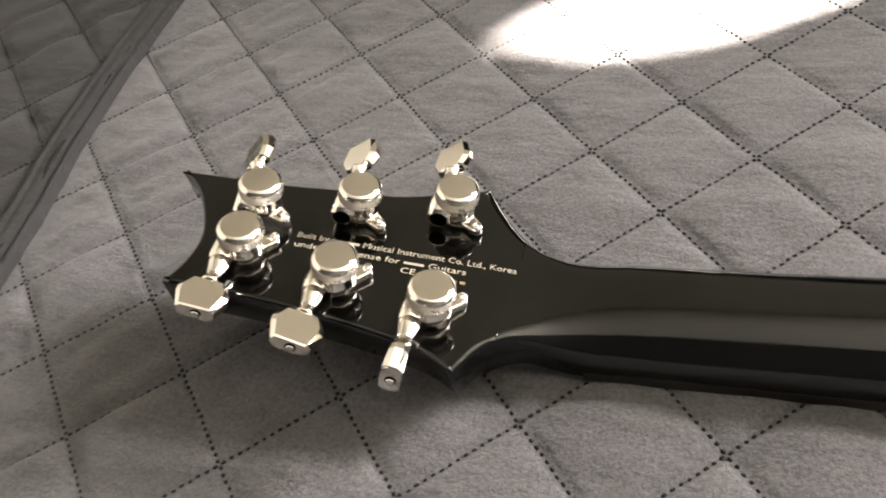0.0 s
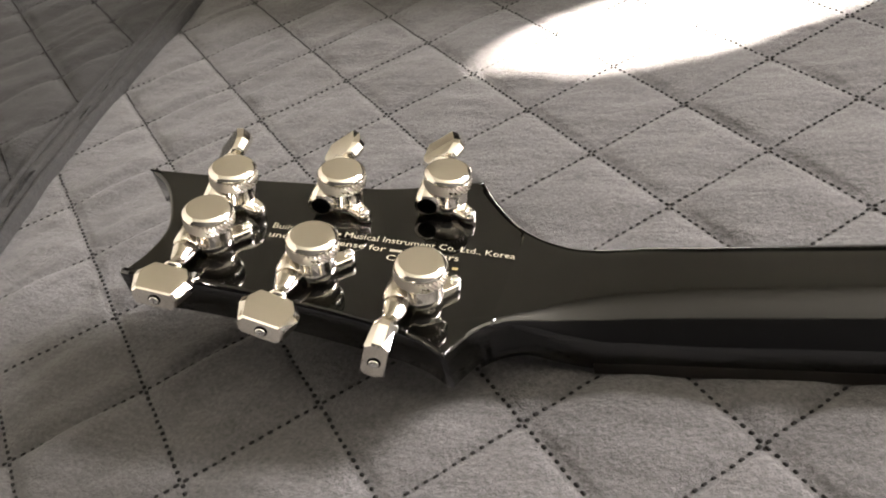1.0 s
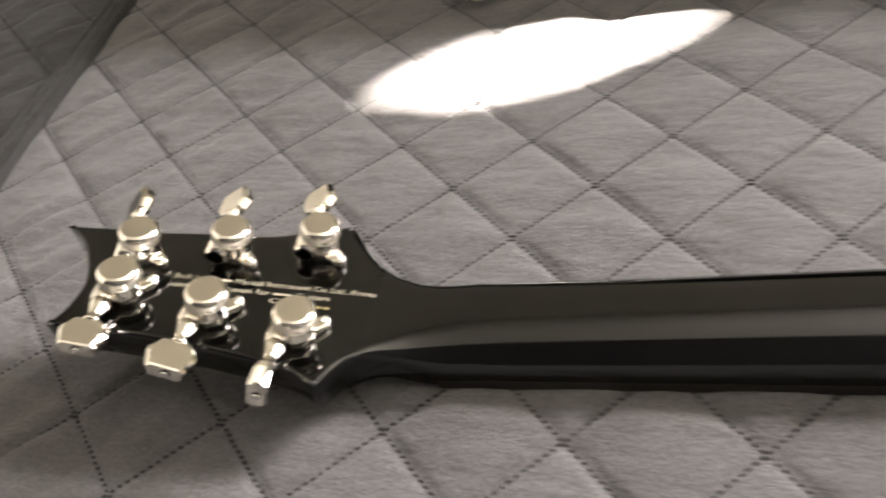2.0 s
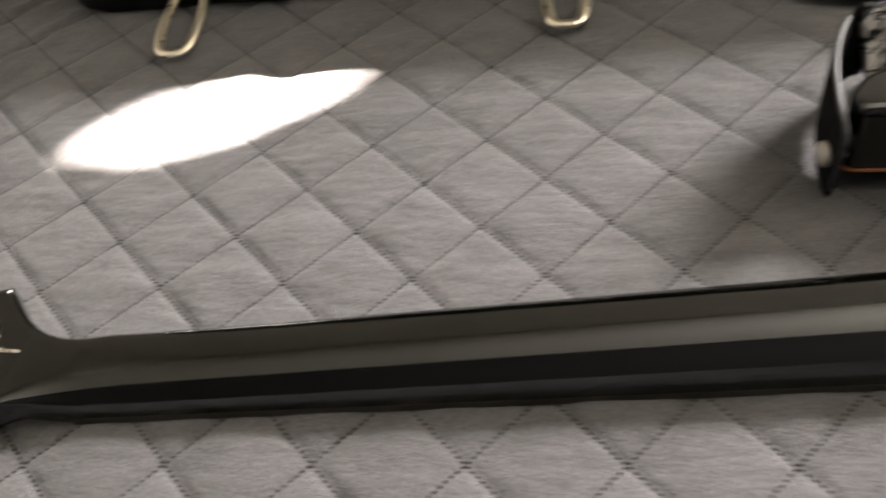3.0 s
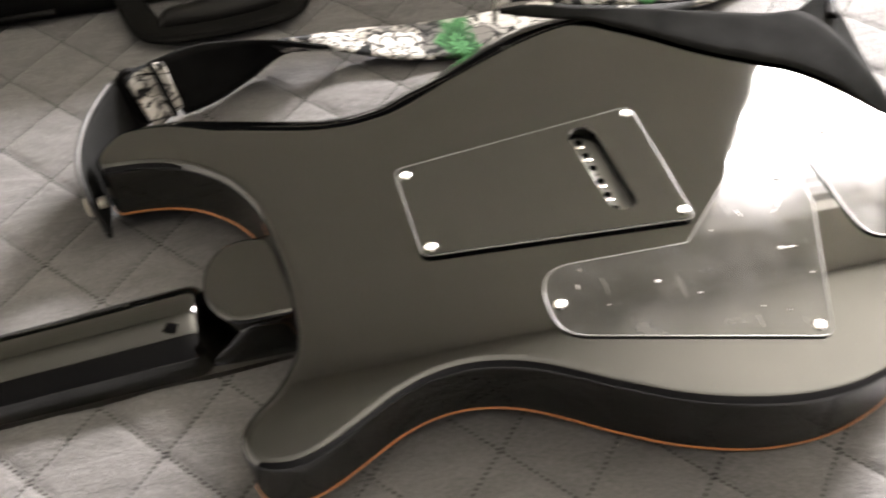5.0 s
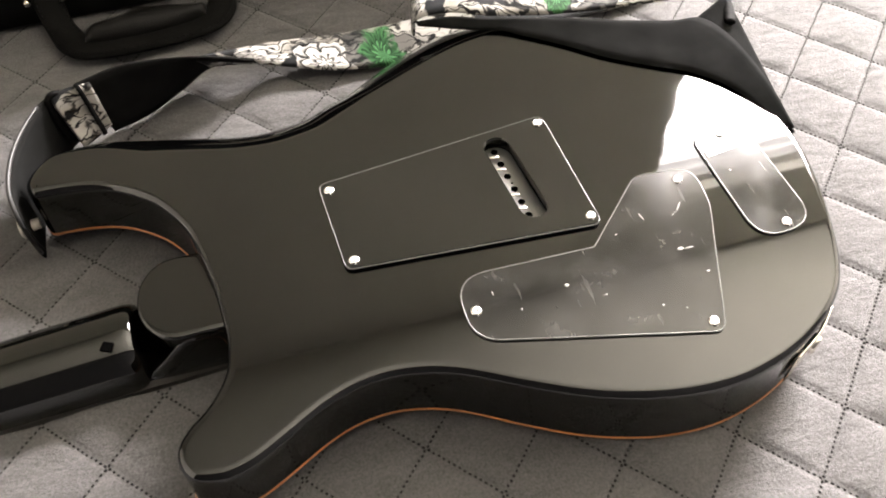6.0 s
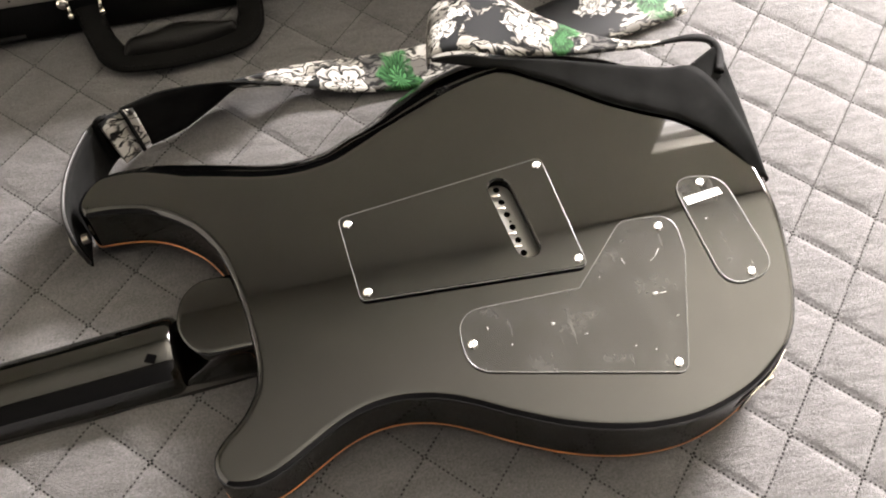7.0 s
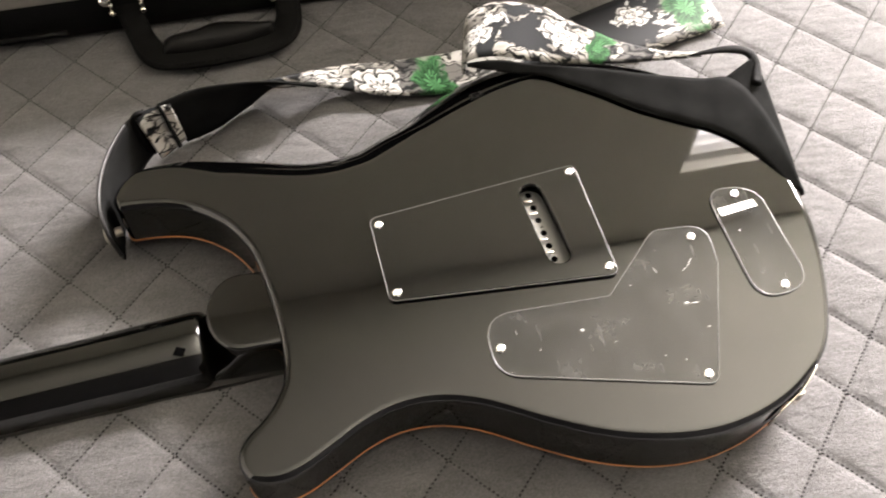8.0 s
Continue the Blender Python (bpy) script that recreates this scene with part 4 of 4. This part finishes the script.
# ---- strap ----
strap = thing("guitar_strap", (0.6, 0.2, 0.0), "black guitar strap with black, white and green print, twisted", "strap")
part("leather_end", ribbon([(0.4200, 0.080, 0.050), (0.4185, 0.094, 0.0585), (0.4205, 0.115, 0.062), (0.4265, 0.1375, 0.062), (0.4365, 0.160, 0.061), (0.4500, 0.1735, 0.060)],
                           [(0.4206, 0.0855, 0.0045), (0.4203, 0.100, 0.0040), (0.4225, 0.122, 0.006), (0.4300, 0.148, 0.008), (0.4410, 0.166, 0.012), (0.4540, 0.174, 0.018)], 0.0035), WEBBING, strap, "black leather strap end over the button")
part("painted_edge", tube(spline([(0.4205, 0.0835, 0.012), (0.4203, 0.0805, 0.034), (0.4200, 0.0815, 0.050), (0.4185, 0.094, 0.0590), (0.4205, 0.115, 0.062), (0.4265, 0.1375, 0.062), (0.4365, 0.160, 0.061)], 8), 0.0014, 8), EDGE, strap, "greyish worn edge of the leather")
part("slide_buckle", tube(spline([(0.4425, 0.1650, 0.0595), (0.4490, 0.1690, 0.0610), (0.4520, 0.1730, 0.045), (0.4520, 0.1690, 0.024), (0.4465, 0.1650, 0.023), (0.4430, 0.1640, 0.040)], 6, True), 0.0020, 8, True), LEATHER, strap, "black slide buckle")
part("printed_loop", ribbon([(0.4440, 0.1655, 0.061), (0.4540, 0.1700, 0.0625), (0.4690, 0.1745, 0.060)], [(0.4530, 0.1585, 0.021), (0.4620, 0.1660, 0.0205), (0.4720, 0.1745, 0.0215)], 0.0035, 8, 8), strap_print("print_loop", [], 0.4), strap, "printed loop of the strap")
part("keeper_band", ribbon([(0.4600, 0.1712, 0.0630), (0.4625, 0.1720, 0.0632)], [(0.4655, 0.1680, 0.0195), (0.4680, 0.1700, 0.0195)], 0.0060, 3, 6), WEBBING, strap, "black elastic keeper")
part("webbing", ribbon([(0.4600, 0.1760, 0.0600), (0.4850, 0.1850, 0.0600), (0.5100, 0.1900, 0.0560), (0.5400, 0.1960, 0.0460), (0.5750, 0.1985, 0.032)],
                       [(0.4698, 0.1868, 0.0035), (0.4935, 0.1961, 0.0035), (0.5189, 0.2105, 0.0065), (0.5442, 0.2212, 0.0140), (0.5751, 0.2085, 0.0240)], 0.0030), WEBBING, strap, "black underside of the twisted strap")
part("printed_run", ribbon([(0.5350, 0.1975, 0.0450), (0.5600, 0.2100, 0.0360), (0.5950, 0.2240, 0.0240), (0.6300, 0.2275, 0.0180), (0.6800, 0.2285, 0.0160), (0.7400, 0.2380, 0.0130), (0.8000, 0.2535, 0.0120), (0.8500, 0.2680, 0.0120), (0.9220, 0.2760, 0.0110)],
                           [(0.5450, 0.2080, 0.0260), (0.5750, 0.2070, 0.0220), (0.6050, 0.2025, 0.0145), (0.6350, 0.1965, 0.0100), (0.6850, 0.1935, 0.0063), (0.7450, 0.1930, 0.0080), (0.8060, 0.2030, 0.0080), (0.8620, 0.2080, 0.0080), (0.9286, 0.2225, 0.0080)], 0.0030),
     strap_print("print_run", [("white", 0.035, 0.012, 0.026, 0.008), ("white", 0.086, 0.026, 0.024, 0.020), ("grey", 0.118, 0.024, 0.014, 0.026), ("green", 0.132, 0.026, 0.016, 0.030), ("black", 0.235, 0.022, 0.030, 0.030), ("black", 0.300, 0.022, 0.040, 0.040), ("white", 0.318, 0.022, 0.018, 0.013), ("green", 0.368, 0.026, 0.022, 0.030)], 0.0), strap, "printed side with black, white and green")
part("folded_run", ribbon([(0.6960, 0.2180, 0.0480), (0.7004, 0.2203, 0.0640), (0.7229, 0.2236, 0.0680), (0.7563, 0.2127, 0.0670), (0.7700, 0.1973, 0.0660), (0.7911, 0.1777, 0.0660), (0.8052, 0.1658, 0.0660), (0.8354, 0.1496, 0.0665), (0.8595, 0.1428, 0.0680)],
                          [(0.6850, 0.1730, 0.0480), (0.6880, 0.1714, 0.0640), (0.7097, 0.1700, 0.0660), (0.7338, 0.1623, 0.0640), (0.7579, 0.1552, 0.0640), (0.7750, 0.1512, 0.0640), (0.7930, 0.1482, 0.0640), (0.8300, 0.1440, 0.0640), (0.8600, 0.1405, 0.0650)], 0.0030),
     strap_print("print_fold", [("white", 0.020, 0.030, 0.014, 0.014), ("white", 0.036, 0.018, 0.012, 0.007), ("black", 0.062, 0.032, 0.019, 0.019), ("black", 0.052, 0.006, 0.010, 0.005), ("white", 0.091, 0.020, 0.021, 0.015), ("green", 0.118, 0.014, 0.010, 0.018), ("grey", 0.145, 0.012, 0.016, 0.014)], 0.9), strap, "printed strap folded over the body's edge")
part("black_run", ribbon([(0.6860, 0.1700, 0.0630), (0.7089, 0.1680, 0.0640), (0.7338, 0.1605, 0.0625), (0.7572, 0.1535, 0.0625), (0.7808, 0.1448, 0.0640), (0.8158, 0.1316, 0.0645), (0.8511, 0.1200, 0.0650), (0.8727, 0.1150, 0.0660), (0.8840, 0.0900, 0.0650), (0.8885, 0.0500, 0.0620), (0.8900, 0.0150, 0.0540)],
                         [(0.6870, 0.1690, 0.0600), (0.7003, 0.1651, 0.0585), (0.7182, 0.1587, 0.0577), (0.7403, 0.1514, 0.0577), (0.7548, 0.1411, 0.0577), (0.7762, 0.1255, 0.0577), (0.8000, 0.1057, 0.0577), (0.8246, 0.0899, 0.0577), (0.8478, 0.0760, 0.0577), (0.8666, 0.0550, 0.0575), (0.8830, 0.0200, 0.0530)], 0.0030, 8), WEBBING, strap, "black underside lying over the lower bout")
part("fold_tip", tube(spline([(0.8500, 0.1425, 0.0665), (0.8760, 0.1400, 0.0700), (0.8920, 0.1345, 0.0700), (0.8955, 0.1230, 0.0670), (0.8890, 0.1060, 0.0660)], 6), [0.0012 + 0.00035 * k for k in range(8)] + [0.0040] * 10 + [0.0036] * 7, 12, False, 0.5), LEATHER, strap, "rolled leather fold of the strap")
part("tail_run", ribbon([(0.8970, 0.1300, 0.0690), (0.8985, 0.1000, 0.0600), (0.8985, 0.0600, 0.0500), (0.8955, 0.0200, 0.0420)],
                        [(0.8700, 0.1180, 0.0640), (0.8820, 0.0900, 0.0600), (0.8870, 0.0550, 0.0560), (0.8920, 0.0180, 0.0480)], 0.0030), WEBBING, strap, "black strap end going to the tail button")

# ---- instrument case with latches and handle ----
case = thing("guitar_case", (0.35, 0.45, 0.0), "black vinyl guitar case with pale metal rail lying on the cover", "case")


def front_y(x):
    return 0.3110 + 0.018 * x


case_line = rounded([(-0.085, front_y(-0.085)), (0.99, front_y(0.99)), (1.00, 0.72), (-0.10, 0.66)], 0.05, 8)
part("base_shell", slab(case_line, 0.002, 0.0440, 0.005), CASE_SKIN, case, "black vinyl lower shell")
part("metal_rail", ring_band(inset(case_line, -0.0015), 0.006, 0.0440, 0.0540), RAIL, case, "pale metal rail round the rim")
part("lid", slab(inset(case_line, 0.001), 0.0541, 0.140, 0.010), CASE_SKIN, case, "black vinyl lid")
ridge = [(x, front_y(x) - 0.001, 0.0115) for x in (0.05 + 0.03 * k for k in range(12))]
part("moulding", tube(ridge, 0.0028, 8), CASE_SKIN, case, "raised vinyl moulding")


def latch(x):
    y = front_y(x)
    ob = part("latch", box(x - 0.016, x + 0.014, y - 0.004, y + 0.001, 0.016, 0.034, 0.0015), BRASS, case, "pale brass latch hanging open")
    loop = []
    for k in range(28):
        a = 2 * math.pi * k / 28
        c, s = math.cos(a), math.sin(a)
        loop.append((x + 0.0130 * math.copysign(abs(c) ** 0.5, c) - 0.003, y - 0.034 + 0.033 * math.copysign(abs(s) ** 0.75, s), 0.0125 + 0.010 * (s * 0.5 + 0.5) - 0.003))
    part("latch_loop", tube(loop, 0.0040, 10, True, 0.6), BRASS, ob, "pale brass latch loop resting on the cover")


latch(0.026)
latch(0.296)
outer_edge = [(0.4225, 0.328, 0.034), (0.4255, 0.311, 0.022), (0.4310, 0.293, 0.013), (0.4380, 0.275, 0.011), (0.4500, 0.2625, 0.011), (0.4690, 0.2580, 0.011), (0.5040, 0.2575, 0.011), (0.5400, 0.2620, 0.011), (0.5600, 0.2700, 0.011), (0.5705, 0.2850, 0.011), (0.5740, 0.3020, 0.014), (0.5745, 0.325, 0.026)]
inner_edge = [(0.4455, 0.326, 0.034), (0.4470, 0.313, 0.023), (0.4500, 0.302, 0.015), (0.4540, 0.294, 0.012), (0.4605, 0.2850, 0.011), (0.4740, 0.2800, 0.011), (0.5040, 0.2800, 0.011), (0.5320, 0.2840, 0.011), (0.5450, 0.2890, 0.011), (0.5510, 0.2990, 0.011), (0.5530, 0.3100, 0.014), (0.5535, 0.328, 0.026)]
handle_band = part("handle", ribbon(outer_edge, inner_edge, 0.0065, 8, 10), LEATHER, case, "black stitched leather handle")
seam = bmesh.new()
for f in (0.10, 0.90):
    line = [Vector(a).lerp(Vector(b), f) for a, b in zip(spline(outer_edge, 30), spline(inner_edge, 30))]
    gone = 0.0
    for a, b in zip(line, line[1:]):
        gone += (b - a).length
        if gone > 0.0040 and not (f > 0.5 and 0.455 < a.x < 0.548):
            gone = 0.0
            t = (b - a).normalized()
            tube([a - t * 0.0011 + Vector((0, 0, 0.0030)), a + Vector((0, 0, 0.0037)), a + t * 0.0011 + Vector((0, 0, 0.0030))], 0.0005, 6, bm=seam)
tagged(part("handle_stitching", seam, material("grey_thread", (0.007, 0.007, 0.007), 0.8, Specular_IOR_Level=0.05), handle_band, "row of grey stitches"), kind="stuff")
low = spline([(0.4570, 0.2735, 0.012), (0.4740, 0.2720, 0.012), (0.5040, 0.2725, 0.012), (0.5320, 0.2765, 0.012), (0.5490, 0.2820, 0.012)], 10)
high = spline([(0.4600, 0.2890, 0.014), (0.4740, 0.2900, 0.015), (0.4870, 0.2915, 0.016), (0.5006, 0.2967, 0.017), (0.5180, 0.2952, 0.016), (0.5330, 0.2925, 0.015), (0.5470, 0.2905, 0.014), (0.5510, 0.2935, 0.014)], 6)[:43]
pad = []
for k in range(41):
    a, b = low[k], high[k]
    f = min(1.0, (min(k, 40 - k) + 0.6) / 4) ** 0.5
    mid, half = (a + b) / 2, (b - a) / 2 * (0.80 + 0.20 * f)
    pad.append([mid + half * math.cos(q) + Vector((0, 0, 1)) * (0.0085 * f * math.sin(q) + 0.001) for q in (2 * math.pi * n / 16 for n in range(16))])
part("grip", loft(pad, True, True, True), leather("grip_leather", (0.0026, 0.0024, 0.0023), 0.42, 0.14), handle_band, "padded black leather grip")
PALE_METAL = chrome("pale_steel", (0.62, 0.59, 0.50), 0.22)
for x, z in ((0.4340, 0.036), (0.5640, 0.028)):
    y = front_y(x)
    clip = part("handle_clip", tube([(x - 0.0125, y - 0.006, z - 0.006), (x - 0.0125, y - 0.004, z), (x - 0.0120, y + 0.001, z + 0.005), (x + 0.0120, y + 0.001, z + 0.005), (x + 0.0125, y - 0.004, z), (x + 0.0125, y - 0.006, z - 0.006)], 0.0015, 8), PALE_METAL, case, "pale metal handle ring")
    for e in (-0.0125, 0.0125):
        part("clip_end", lathe([(0.0024, -0.002), (0.0026, 0.0), (0.0018, 0.0018), (0.0, 0.0022)], 12), PALE_METAL, clip, "", True, pose(x + e, y - 0.007, z - 0.006, 60, 0, 0))
part("rivet", lathe([(0.0055, 0), (0.0050, 0.0020), (0.0025, 0.0034), (0, 0.0036)], 16), NICKEL, case, "", True, pose(0.4180, front_y(0.418) - 0.0015, 0.039, 90, 0, 0))
